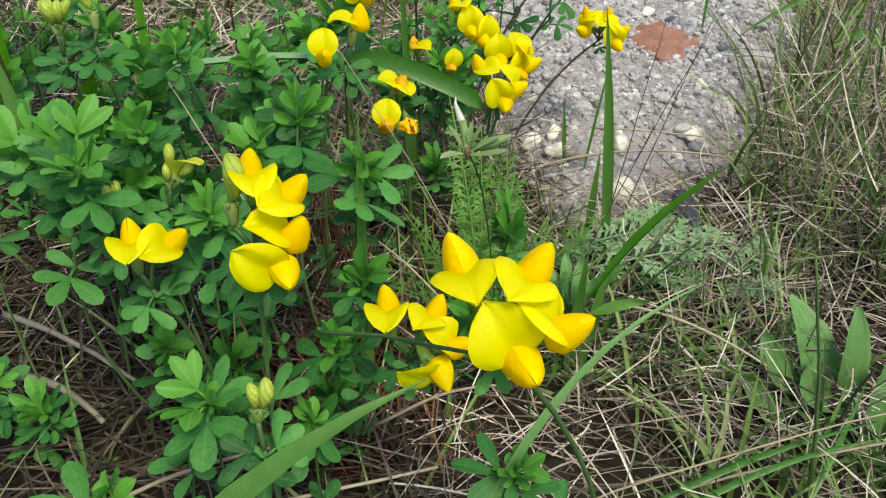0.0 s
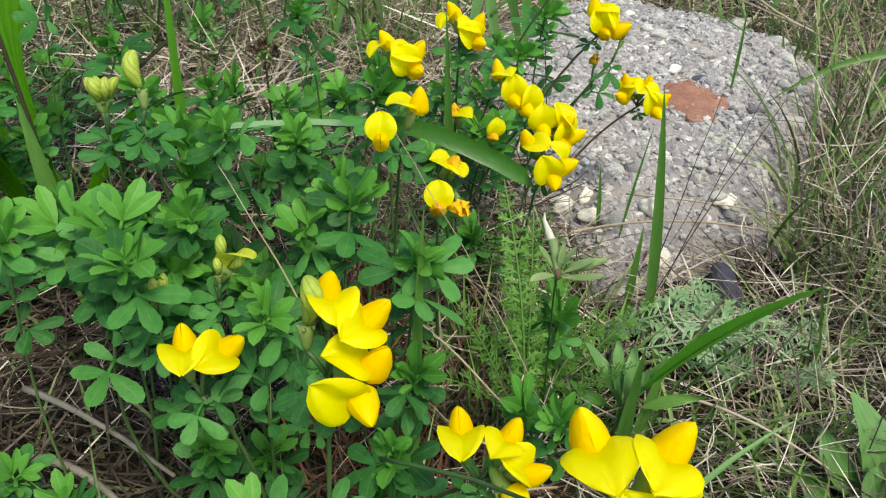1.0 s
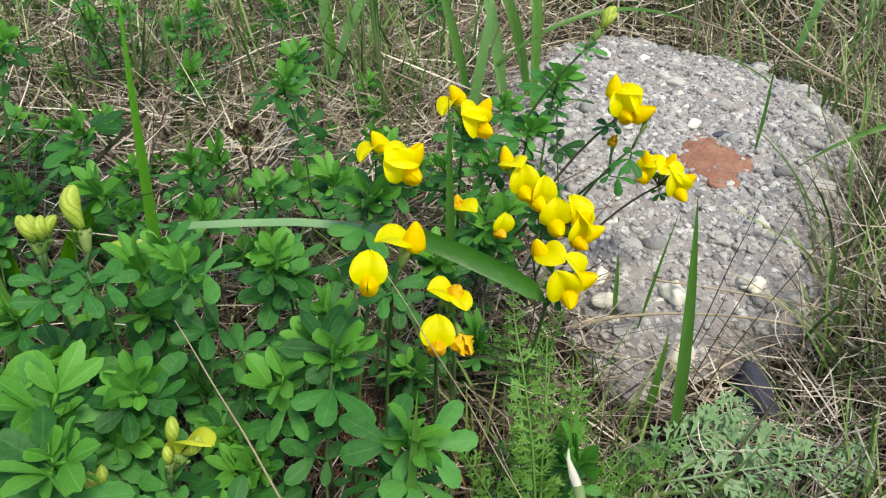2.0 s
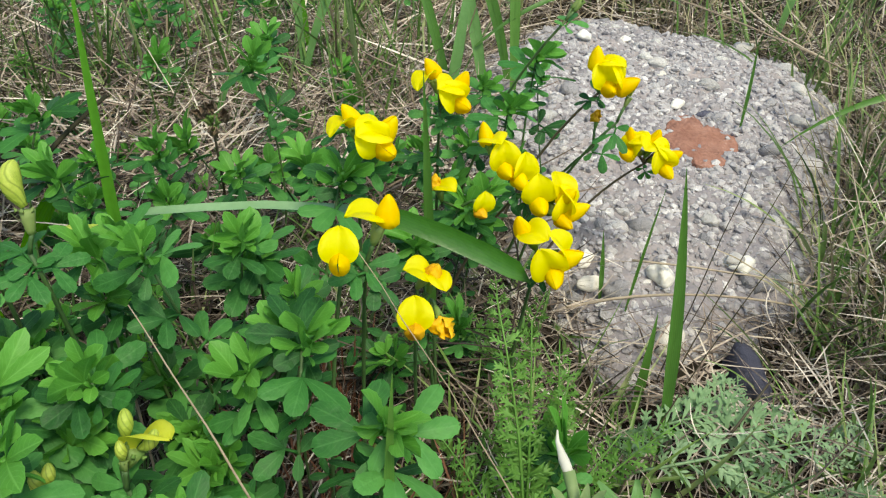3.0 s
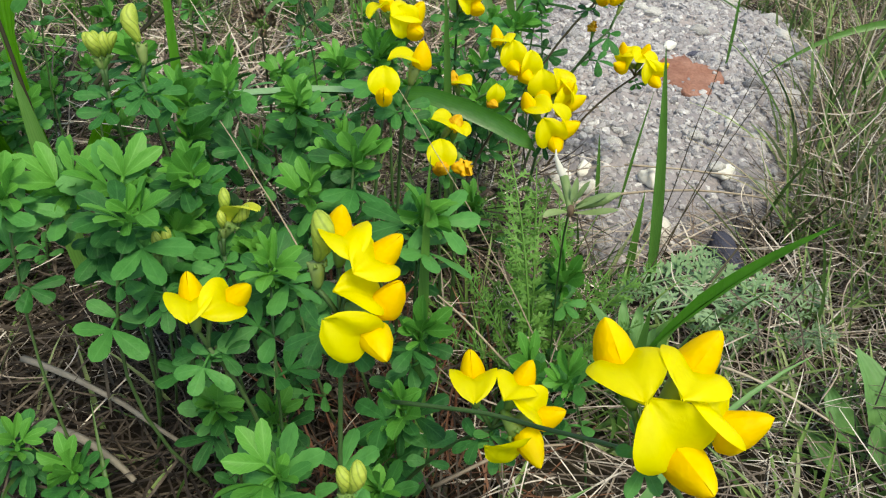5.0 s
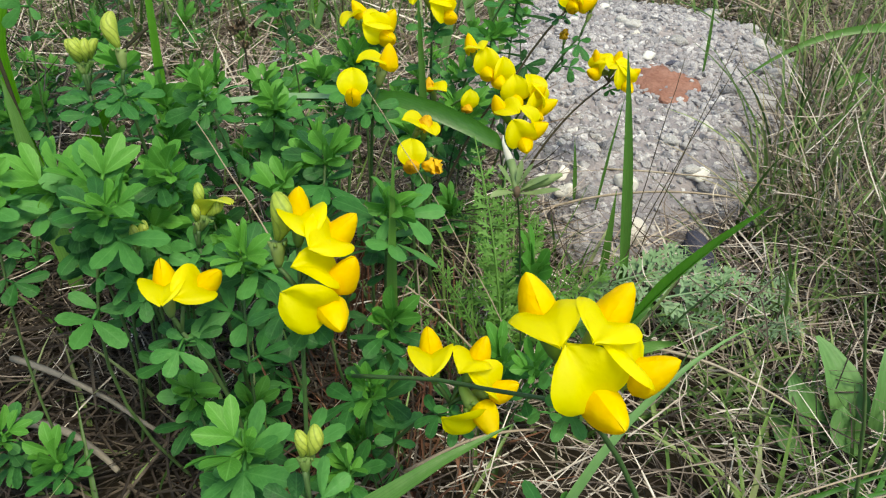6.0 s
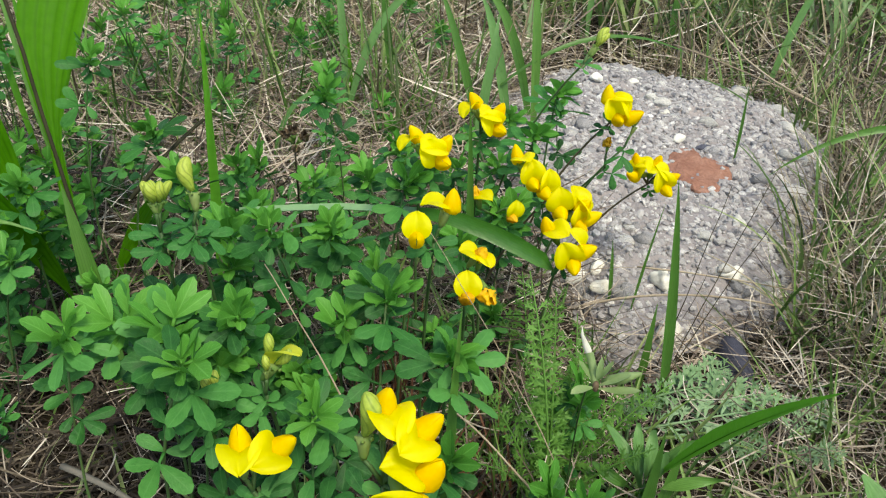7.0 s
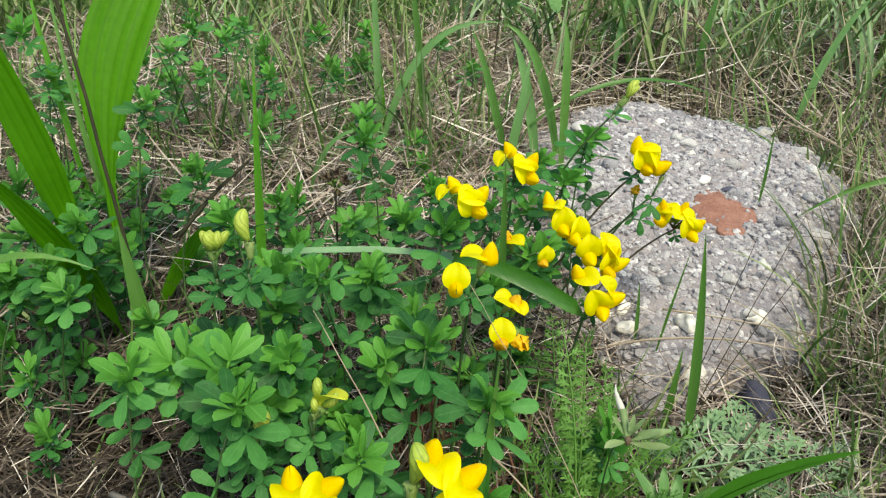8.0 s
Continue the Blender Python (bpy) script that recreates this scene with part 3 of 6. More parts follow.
shoot_at(-0.0493, 0.1997, 0.090, 24, 1.00, 0)
shoot_at(-0.0742, 0.1952, 0.070, 107, 1.00, 1)
shoot_at(-0.0627, 0.2997, 0.080, 190, 1.00, 2)
shoot_at(0.0173, 0.3782, 0.090, 356, 1.15, 1)
shoot_at(-0.0100, 0.2896, 0.072, 79, 1.15, 2)
shoot_at(-0.0648, 0.2262, 0.100, 162, 1.00, 0)
shoot_at(-0.0441, 0.2483, 0.095, 245, 1.00, 1)
shoot_at(-0.0026, 0.4078, 0.060, 328, 1.15, 2)
shoot_at(-0.1452, 0.2952, 0.090, 51, 1.00, 0)
shoot_at(-0.0286, 0.1390, 0.055, 134, 1.00, 1)
shoot_at(-0.0259, 0.1634, 0.060, 217, 1.00, 2)
shoot_at(-0.0559, 0.1464, 0.090, 300, 1.00, 0)
shoot_at(-0.1098, 0.1432, 0.028, 23, 1.00, 1)
shoot_at(-0.0319, 0.1238, 0.050, 106, 1.00, 2)
shoot_at(0.0142, 0.2040, 0.045, 189, 1.00, 0)
shoot_at(-0.0732, 0.1466, 0.050, 272, 1.00, 1)
shoot_at(0.0043, 0.3361, 0.085, 355, 1.00, 2)
shoot_at(0.0208, 0.3995, 0.080, 78, 1.00, 0)
shoot_at(-0.1794, 0.2576, 0.090, 161, 1.00, 1)
shoot_at(-0.1875, 0.2455, 0.080, 244, 1.00, 2)
shoot_at(-0.2846, 0.6607, 0.060, 327, 1.00, 0)
shoot_at(-0.1690, 0.4839, 0.080, 50, 1.00, 1)
shoot_at(-0.0948, 0.3927, 0.080, 133, 1.00, 2)
shoot_at(-0.0077, 0.2946, 0.065, 216, 1.00, 0)
shoot_at(-0.0506, 0.2134, 0.085, 299, 1.00, 1)
shoot_at(0.0089, 0.3253, 0.060, 22, 1.00, 2)
shoot_at(-0.0840, 0.2945, 0.070, 105, 1.00, 0)
shoot_at(-0.1861, 0.2483, 0.060, 37, 1.10, 0)
shoot_at(-0.2076, 0.2515, 0.060, 120, 1.10, 1)
shoot_at(-0.1833, 0.2685, 0.050, 203, 1.00, 2)
shoot_at(-0.1957, 0.2521, 0.045, 286, 0.90, 0)
shoot_at(-0.1863, 0.2714, 0.060, 9, 1.00, 1)
shoot_at(-0.2033, 0.2520, 0.070, 92, 1.00, 2)
shoot_at(-0.1894, 0.2239, 0.035, 175, 0.85, 0)
shoot_at(-0.2150, 0.2515, 0.030, 258, 0.90, 1)
shoot_at(-0.1853, 0.2478, 0.030, 341, 0.85, 2)
shoot_at(-0.1754, 0.2065, 0.028, 64, 0.80, 0)
pick = random.Random(11)
placed = []
while len(placed) < 32:
    x, y = pick.uniform(-0.27, 0.0), pick.uniform(0.085, 0.36)
    d = 0.0145 if y < 0.27 else 0.020
    if in_slab(x, y, 1.03) or any((x - a) ** 2 + (y - b) ** 2 < d * d for a, b in placed):
        continue
    if x < -0.05 and y < 0.165 or x > -0.055 and y < 0.20 or x > -0.066 and y < 0.243 or x > -0.135 and y < 0.186 or x > -0.02 and y < 0.28 or pick.random() < (0.95 if x < -0.078 and y < 0.196 else 0.8 if x < -0.11 and y < 0.24 else 0.85 if y < 0.15 else 0.1 if y > 0.28 else 0):
        continue
    placed.append((x, y))
    low = 0.026 if y < 0.15 else 0.036
    shoot_at(x, y, pick.uniform(low, low + 0.04), pick.uniform(0, 360), pick.uniform(0.85, 1.1) if y < 0.21 else pick.uniform(1.0, 1.35), pick.randrange(3))
for k in range(34):
    x, y = pick.uniform(-0.42, -0.01), pick.uniform(0.34, 0.70)
    if not in_slab(x, y, 1.05) and not (x > -0.13 and pick.random() < 0.6):
        shoot_at(x, y, pick.uniform(0.025, 0.055), pick.uniform(0, 360), pick.uniform(1.0, 1.5), pick.randrange(3))
for k in range(120):
    x, y = pick.uniform(-0.38, 0.0), pick.uniform(0.25, 0.60)
    if not in_slab(x, y, 1.04) and pick.random() < (0.9 if x < -0.17 else 0.55 if y < 0.40 else 0.25):
        shoot_at(x, y, pick.uniform(0.014, 0.034), pick.uniform(0, 360), pick.uniform(0.8, 1.1), pick.randrange(3))
for models in MODELS.values():
    for ob in models:
        if ob not in USED:
            USED.add(ob)
            ob.matrix_basis = Matrix.Translation((pick.uniform(-0.3, -0.2), pick.uniform(0.2, 0.34), 0))

# ---- flowers ----
flower_shoot("trefoil shoot with two open yellow and orange flowers", (-0.0608, 0.1469), (-0.0672, 0.1349, 0.0794), [
    ((-0.0688, 0.1351, 0.0901), (-0.10, 0.30, 0.94), (0.22, -0.93, 0.28), 1, "open"),
    ((-0.0624, 0.1362, 0.0898), (0.74, 0.05, 0.66), (-0.36, -0.88, 0.34), 1, "open"),
])
flower_shoot("trefoil shoot with four open yellow flowers and a bud", (-0.043, 0.1141), (-0.037, 0.1181, 0.1021), [
    ((-0.0366, 0.1216, 0.1155), (0.06, 0.12, 0.99), (0.42, -0.88, 0.15), 0.9, "open"),
    ((-0.0313, 0.1199, 0.1123), (0.67, 0.17, 0.72), (-0.24, -0.87, 0.43), 1, "open"),
    ((-0.0308, 0.1156, 0.107), (0.67, -0.04, 0.74), (-0.73, -0.22, 0.65), 1, "open"),
    ((-0.0324, 0.1127, 0.104), (0.58, -0.8, -0.16), (-0.61, -0.56, 0.56), 1.08, "open"),
    ((-0.0405, 0.1205, 0.1120), (-0.10, 0.25, 0.96), (0.84, -0.4, 0.37), 0.85, "bud"),
])
flower_shoot("trefoil shoot with four yellow and orange flowers", (-0.0401, 0.1419), (-0.0101, 0.1219, 0.0729), [
    ((-0.0139, 0.1237, 0.0833), (-0.13, 0.34, 0.93), (0.02, -0.94, 0.34), 0.95, "open"),
    ((-0.0055, 0.1236, 0.0822), (0.4, 0.29, 0.87), (-0.39, -0.8, 0.45), 0.9, "open"),
    ((-0.0021, 0.1203, 0.0783), (0.86, -0.21, 0.46), (-0.5, -0.17, 0.85), 0.9, "open"),
    ((-0.0052, 0.1173, 0.0754), (0.58, -0.76, -0.29), (-0.76, -0.64, 0.13), 1, "open"),
], 3, 0.8, STEM, 20)
flower_shoot("trefoil shoot with four large open yellow flowers", (0.0355, 0.1045), (0.0055, 0.0845, 0.1115), [
    ((0.0018, 0.0862, 0.1222), (-0.37, 0.29, 0.88), (0.14, -0.92, 0.36), 1, "open"),
    ((0.0096, 0.0856, 0.1217), (0.48, 0.28, 0.83), (-0.28, -0.85, 0.45), 1, "open"),
    ((0.0127, 0.0816, 0.1173), (0.85, -0.18, 0.5), (-0.52, -0.16, 0.84), 1, "open"),
    ((0.0082, 0.0801, 0.1152), (0.34, -0.94, 0.06), (-0.44, -0.1, 0.89), 1.1, "open"),
], 2, 0.7, STEM, 15)
flower_shoot("trefoil shoot with a round open yellow flower", (-0.0434, 0.1993), (-0.0374, 0.2053, 0.1035), [
    ((-0.0368, 0.1977, 0.1088), (0.07, -0.95, 0.3), (-0.02, 0.3, 0.95), 0.84, "open"),
], 1, 0.8, STEM, 10)
flower_shoot("trefoil shoot with a yellow flower turned aside", (-0.0364, 0.215), (-0.0324, 0.203, 0.1036), [
    ((-0.0295, 0.2036, 0.114), (0.36, 0.09, 0.93), (-0.92, -0.14, 0.37), 0.92, "open"),
])
flower_shoot("trefoil shoot with a round yellow flower fading red below", (-0.0207, 0.2232), (-0.0227, 0.2152, 0.0792), [
    ((-0.0225, 0.2075, 0.0844), (0.02, -0.96, 0.28), (-0.02, 0.28, 0.96), 0.88, "fading"),
], 1, 0.7, STEM, 10)
flower_shoot("trefoil shoot with a small fading yellow flower", (-0.0184, 0.2289), (-0.0224, 0.2169, 0.081), [
    ((-0.0203, 0.2168, 0.0913), (0.61, -0.14, 0.78), (-0.79, -0.22, 0.58), 0.8, "fading"),
    ((-0.019, 0.2165, 0.0908), (0.08, 0.08, 0.99), (0.61, -0.79, 0.01), 0.7, "fading"),
], 1, 0.7, STEM, 10)
flower_shoot("trefoil shoot with a withered orange flower", (-0.0194, 0.2286), (-0.0194, 0.2186, 0.083), [
    ((-0.0168, 0.2117, 0.0829), (0.33, -0.86, -0.39), (0.27, -0.31, 0.91), 0.62, "withered"),
], 0, 0.7, STEM, 0)
flower_shoot("trefoil shoot with three yellow flowers", (0.0031, 0.2609), (0.0091, 0.2489, 0.0741), [
    ((0.0056, 0.2484, 0.0832), (-0.53, -0.02, 0.85), (0.58, -0.74, 0.35), 0.969, "open"),
    ((0.0138, 0.2447, 0.079), (0.88, -0.32, 0.35), (-0.37, 0.01, 0.93), 1.049, "open"),
    ((0.0119, 0.2432, 0.0763), (0.15, -0.94, -0.3), (-0.44, -0.34, 0.83), 1.083, "open"),
], 2, 0.7)
flower_shoot("trefoil shoot with a dense head of yellow flowers", (-0.0228, 0.3004), (0.0072, 0.2884, 0.0747), [
    ((-0.0039, 0.2905, 0.0893), (-0.34, 0.43, 0.84), (0.32, -0.79, 0.53), 1.026, "open"),
    ((0.0006, 0.2876, 0.0838), (0.24, -0.96, -0.12), (-0.06, -0.13, 0.99), 1.083, "open"),
    ((0.0053, 0.286, 0.0814), (0.36, -0.87, -0.33), (0.33, -0.21, 0.92), 1.026, "open"),
    ((0.0115, 0.282, 0.075), (0.14, -0.98, -0.12), (-0.08, -0.13, 0.99), 1.197, "open"),
    ((0.0181, 0.2819, 0.0765), (0.59, -0.59, 0.55), (-0.19, 0.56, 0.8), 1.026, "open"),
    ((0.0203, 0.2797, 0.0731), (0.95, -0.18, 0.27), (-0.27, 0.04, 0.96), 1.083, "open"),
    ((0.0183, 0.2791, 0.0714), (0.53, -0.79, -0.3), (0.09, -0.3, 0.95), 0.969, "open"),
], 2, 0.8, BROWNSTEM, 6)
flower_shoot("trefoil shoot with two fading orange flowers", (-0.023, 0.2949), (-0.013, 0.2849, 0.0687), [
    ((-0.0192, 0.2847, 0.0764), (-0.29, 0.07, 0.95), (0.79, -0.55, 0.28), 0.85, "fading"),
    ((-0.0063, 0.2782, 0.0732), (0.36, -0.91, -0.18), (0.29, -0.07, 0.95), 0.8, "fading"),
], 2, 0.8)
flower_shoot("trefoil shoot with yellow flowers and closing petals", (-0.0389, 0.2636), (-0.0389, 0.2516, 0.1026), [
    ((-0.0411, 0.2501, 0.1127), (-0.29, 0.07, 0.95), (-0.71, -0.68, -0.17), 0.855, "open"),
    ((-0.0342, 0.2498, 0.11), (0.63, -0.02, 0.78), (-0.54, -0.73, 0.42), 1.083, "open"),
    ((-0.0341, 0.2489, 0.1081), (0.59, -0.8, -0.01), (-0.52, -0.39, 0.76), 1.083, "open"),
])
flower_shoot("trefoil shoot with bright yellow flowers above a leaf tuft", (-0.0197, 0.3058), (-0.0197, 0.2938, 0.0981), [
    ((-0.0222, 0.2929, 0.109), (-0.29, 0.07, 0.95), (-0.67, -0.73, -0.15), 0.912, "open"),
    ((-0.0155, 0.2918, 0.1057), (0.54, 0.02, 0.84), (-0.57, -0.72, 0.39), 1.049, "open"),
    ((-0.0149, 0.2907, 0.1029), (0.56, -0.83, -0.01), (-0.54, -0.37, 0.76), 1.049, "open"),
])
flower_shoot("trefoil shoot with a yellow flower head leaning over the slab", (-0.0041, 0.3295), (0.0309, 0.3095, 0.099), [
    ((0.0305, 0.3077, 0.1085), (-0.35, 0.04, 0.94), (0.86, -0.39, 0.33), 1.026, "open"),
    ((0.0323, 0.3057, 0.1037), (0.14, -0.99, -0.03), (-0.31, -0.07, 0.95), 1.026, "open"),
    ((0.0354, 0.3051, 0.1039), (0.89, -0.31, 0.34), (-0.37, -0.03, 0.93), 1.083, "open"),
], 2, 0.8, BROWNSTEM, 6)
flower_shoot("trefoil shoot with a spread yellow flower head", (0.021, 0.3435), (0.056, 0.3335, 0.0618), [
    ((0.0509, 0.332, 0.0675), (-0.86, -0.48, 0.18), (0.22, -0.04, 0.97), 1.026, "open"),
    ((0.0511, 0.3335, 0.0709), (-0.4, 0.02, 0.92), (0.64, -0.71, 0.29), 0.912, "open"),
    ((0.0571, 0.3318, 0.0705), (0.32, -0.02, 0.95), (-0.5, -0.85, 0.15), 0.969, "open"),
    ((0.0616, 0.329, 0.0674), (0.84, -0.32, 0.43), (-0.5, -0.15, 0.86), 1.026, "open"),
    ((0.0614, 0.3278, 0.0647), (0.35, -0.87, -0.36), (-0.31, -0.47, 0.83), 1.083, "open"),
], 1, 0.6, BROWNSTEM, 4)


# ---- blades of grass and broad leaves ----
def grass_plant(label, pts, width, material=GRASS, up=(0, -0.6, 0.8), fold=0.3, n=12, shape=None):
    a, b, c = pts
    o = Vector(a)
    ob = thing("grass_plant", label, "grass", "single grasses", m=Matrix.Translation(o))
    way = [p - o for p in curve_points(a, b, c, n)]
    g = Geo()
    g.strip(blade_rows(way, width, up, fold, shape))
    part("blade", g.mesh("blade", material), ob)
    g = Geo()
    g.tube([p - Vector(up).normalized() * width * 0.07 for p in way[:-1]], [width * 0.05 * (1 - 0.6 * i / n) for i in range(n)], 4)
    part("midrib", g.mesh("midrib", material), ob)
    return ob


def ribbed_leaf(ob, o, a, b, c, width, up, neck, material, seed, rib=0.0004, widest=0.8):
    """A ribbed leaf of a thing with its foot at o, along the bow a, b, c."""
    way = [p - o for p in curve_points(a, b, c, 22)]
    rows = []
    for i, p in enumerate(way):
        t = i / 22
        d = (way[min(i + 1, 22)] - way[max(i - 1, 0)]).normalized()
        side = d.cross(Vector(up)).normalized()
        nrm = side.cross(d)
        k = max(0.0, (t - neck) / (1 - neck))
        w = width / 2 * (neck * 0.5 + (1 - neck * 0.5) * math.sin(math.pi * min(0.985, k ** widest)) ** 0.85) * (1 + 0.05 * math.sin(8 * t + seed) + 0.03 * math.sin(23 * t + 2 * seed))
        rows.append([p + side * (j / 8 * w) + nrm * (0.25 * w * (j / 8) ** 2 - rib * max(0, math.cos(j / 8 * math.pi * 4)) ** 3 * min(1, w / 0.006) + 0.0012 * j / 8 * math.sin(6 * t + seed)) for j in range(-8, 9)])
    g = Geo()
    g.strip(rows)
    return part("leaf", g.mesh("leaf", material), ob)


o = Vector((-0.186, 0.290, gz(-0.186, 0.290)))
tall = thing("plantain", "plantain with tall ribbed bright green leaves", "plantain", m=Matrix.Translation(o))
ribbed_leaf(tall, o, (-0.160, 0.272, 0.0), (-0.205, 0.290, 0.120), (-0.170, 0.345, 0.170), 0.0260, (0.1, -1, 0.3), 0.42, BROAD, 0, 0.0009, 1.15)
ribbed_leaf(tall, o, (-0.188, 0.286, 0.0), (-0.198, 0.283, 0.10), (-0.222, 0.275, 0.175), 0.0135, (0.3, -1, 0.2), 0.30, BROAD, 1, 0.0008)
ribbed_leaf(tall, o, (-0.180, 0.284, 0.0), (-0.172, 0.250, 0.075), (-0.200, 0.236, 0.120), 0.009, (0.1, -0.9, 0.5), 0.25, BROAD, 2, 0.0006)
ribbed_leaf(tall, o, (-0.190, 0.296, 0.0), (-0.215, 0.31, 0.07), (-0.245, 0.33, 0.10), 0.012, (0.2, -0.8, 0.6), 0.25, BROAD, 3, 0.0006)
ribbed_leaf(tall, o, (-0.183, 0.296, 0.0), (-0.165, 0.31, 0.05), (-0.150, 0.315, 0.06), 0.008, (0, -0.8, 0.6), 0.25, BROAD, 4, 0.0006)
o = Vector((0.1133, 0.1742, gz(0.1133, 0.1742)))
low = thing("plantain", "low plantain rosette with pale grey-green leaves in straw", "plantain", m=Matrix.Translation(o))
ribbed_leaf(low, o, (0.1107, 0.1747, 0.0079), (0.1072, 0.1787, 0.0286), (0.0987, 0.1908, 0.0373), 0.0121, (0.05, -0.75, 0.65), 0.12, PALELEAF, 0)
ribbed_leaf(low, o, (0.1156, 0.1733, 0.0096), (0.1151, 0.1728, 0.0276), (0.1154, 0.1829, 0.0394), 0.0099, (0.05, -0.75, 0.65), 0.12, PALELEAF, 1)
ribbed_leaf(low, o, (0.1065, 0.1771, 0.0077), (0.0943, 0.1766, 0.0186), (0.0919, 0.1855, 0.0269), 0.0091, (0.05, -0.75, 0.65), 0.12, PALELEAF, 2)
ribbed_leaf(low, o, (0.1024, 0.1732, 0.0017), (0.0902, 0.1705, 0.0104), (0.0862, 0.1783, 0.0161), 0.0065, (0.05, -0.75, 0.65), 0.12, PALELEAF, 3)
ribbed_leaf(low, o, (0.1141, 0.1713, 0.0067), (0.1019, 0.1711, 0.0174), (0.1043, 0.1762, 0.024), 0.0086, (0.05, -0.75, 0.65), 0.12, PALELEAF, 4)
ribbed_leaf(low, o, (0.1241, 0.1604, 0.0034), (0.1207, 0.1609, 0.0196), (0.1212, 0.1707, 0.0299), 0.0108, (0.05, -0.75, 0.65), 0.12, PALELEAF, 5)
o = Vector((0.0334, 0.1970, gz(0.0334, 0.1970)))
sprout = thing("leafy_sprout", "young sprout with narrow pale green leaves in straw", "wild plant", m=Matrix.Translation(o))
ribbed_leaf(sprout, o, (0.0334, 0.187, 0.0279), (0.0294, 0.1917, 0.0407), (0.0225, 0.1991, 0.0441), 0.0041, (0.05, -0.75, 0.65), 0.25, PALELEAF, 0)
ribbed_leaf(sprout, o, (0.0334, 0.187, 0.0279), (0.031, 0.1905, 0.0398), (0.0316, 0.1983, 0.0462), 0.0044, (0.05, -0.75, 0.65), 0.25, PALELEAF, 1)
ribbed_leaf(sprout, o, (0.0334, 0.187, 0.0279), (0.0347, 0.1889, 0.0394), (0.036, 0.1964, 0.0455), 0.0041, (0.05, -0.75, 0.65), 0.25, PALELEAF, 2)
ribbed_leaf(sprout, o, (0.0334, 0.187, 0.0279), (0.0369, 0.1864, 0.0375), (0.0399, 0.1916, 0.0415), 0.0033, (0.05, -0.75, 0.65), 0.25, PALELEAF, 3)
ribbed_leaf(sprout, o, (0.0334, 0.187, 0.0279), (0.0406, 0.1899, 0.043), (0.0491, 0.1924, 0.0465), 0.0037, (0.05, -0.75, 0.65), 0.25, GRASS, 4)
ribbed_leaf(sprout, o, (0.0334, 0.187, 0.0279), (0.0449, 0.184, 0.0382), (0.0553, 0.1834, 0.0394), 0.0033, (0.05, -0.75, 0.65), 0.25, GRASS, 5)
ribbed_leaf(sprout, o, (0.0334, 0.187, 0.0279), (0.0234, 0.1872, 0.0338), (0.0183, 0.1924, 0.0351), 0.0037, (0.05, -0.75, 0.65), 0.25, GRASS, 6)
g = Geo()
g.tube([(0, 0, -0.003), Vector((0.0334, 0.187, 0.0279)) - o], [0.0008, 0.0006], 6)
part("stem", g.mesh("stem", STEM), sprout)

g = Geo()
way = [(-0.104, 0.262, 0.078), (-0.085, 0.262, 0.080), (-0.068, 0.261, 0.082), (-0.051, 0.259, 0.083), (-0.040, 0.254, 0.085), (-0.028, 0.248, 0.087), (-0.016, 0.245, 0.084), (-0.006, 0.2435, 0.080), (0.002, 0.243, 0.0755), (0.007, 0.243, 0.071)]
bend = [Vector(p) for p in way]
o = Vector((-0.118, 0.266, gz(-0.118, 0.266)))
way = [Vector((0, 0, 0)), Vector((0.008, 0, 0.04))] + [p - o for p in bend]


def bent_width(t):
    return 0.55 if t < 0.52 else 0.55 + 0.45 * math.sin(math.pi * min(1, (t - 0.52) / 0.5)) ** 0.6 if t < 1 else 0.02


# the first half lies flat, the wide end is turned on edge
flat, edge_on = blade_rows(way, 0.0058, (0.0, -0.25, 0.97), 0.3, bent_width), blade_rows(way, 0.0058, (0.05, -0.93, 0.36), 0.3, bent_width)
rows = []
for k, (a, b) in enumerate(zip(flat, edge_on)):
    s = min(1, max(0, (k - 5) / 2))
    rows.append([p.lerp(q, s) for p, q in zip(a, b)])
g.strip(rows[6:])
bent = thing("bent_grass", "wide green grass leaf bent over flat among the trefoil", "grass", m=Matrix.Translation(o))
# the shade on this turned end is put into its darker green
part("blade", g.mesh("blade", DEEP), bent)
# the flat half is coloured paler in place of a sky sheen
g = Geo()
g.strip(rows[:7])
part("folded_blade", g.mesh("folded_blade", SKYSHEEN), bent, "pale dull green flat half of the folded leaf, sky sheen in its colour")
g = Geo()
g.tube([p - o + Vector((0, 0.0007, -0.0009)) for p in bend], [0.0006] * 6 + [0.0005, 0.0004, 0.0003, 0.0002], 4)
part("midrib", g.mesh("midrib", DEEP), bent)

grass_plant("upright green grass blade in front of the concrete slab", ((0.053, 0.243, 0.0), (0.051, 0.243, 0.05), (0.043, 0.246, 0.106)), 0.0042, up=(0, -1, 0.1), shape=lambda t: (0.30 + 0.70 * min(1, t / 0.45)) * (1 - t ** 3.2))
grass_plant("broad green grass blade reaching over straw", ((0.034, 0.205, 0.0), (0.040, 0.180, 0.060), (0.0540, 0.1430, 0.1085)), 0.0066, material=BRIGHT, up=(-0.35, -0.35, 0.85), shape=lambda t: (0.12 + 0.88 * min(1, max(0, (t - 0.28) / 0.3))) * (1 - t ** 3.5))
grass_plant("upright green grass blade among trefoil", ((-0.1135, 0.260, 0.0), (-0.113, 0.262, 0.07), (-0.1115, 0.268, 0.150)), 0.0046, material=BRIGHT, up=(0, -1, 0.1))
grass_plant("soft green grass blade bending forwards", ((-0.065, 0.052, 0.0), (-0.055, 0.050, 0.105), (-0.0025, 0.0735, 0.116)), 0.0062, up=(0, -0.5, 0.85))
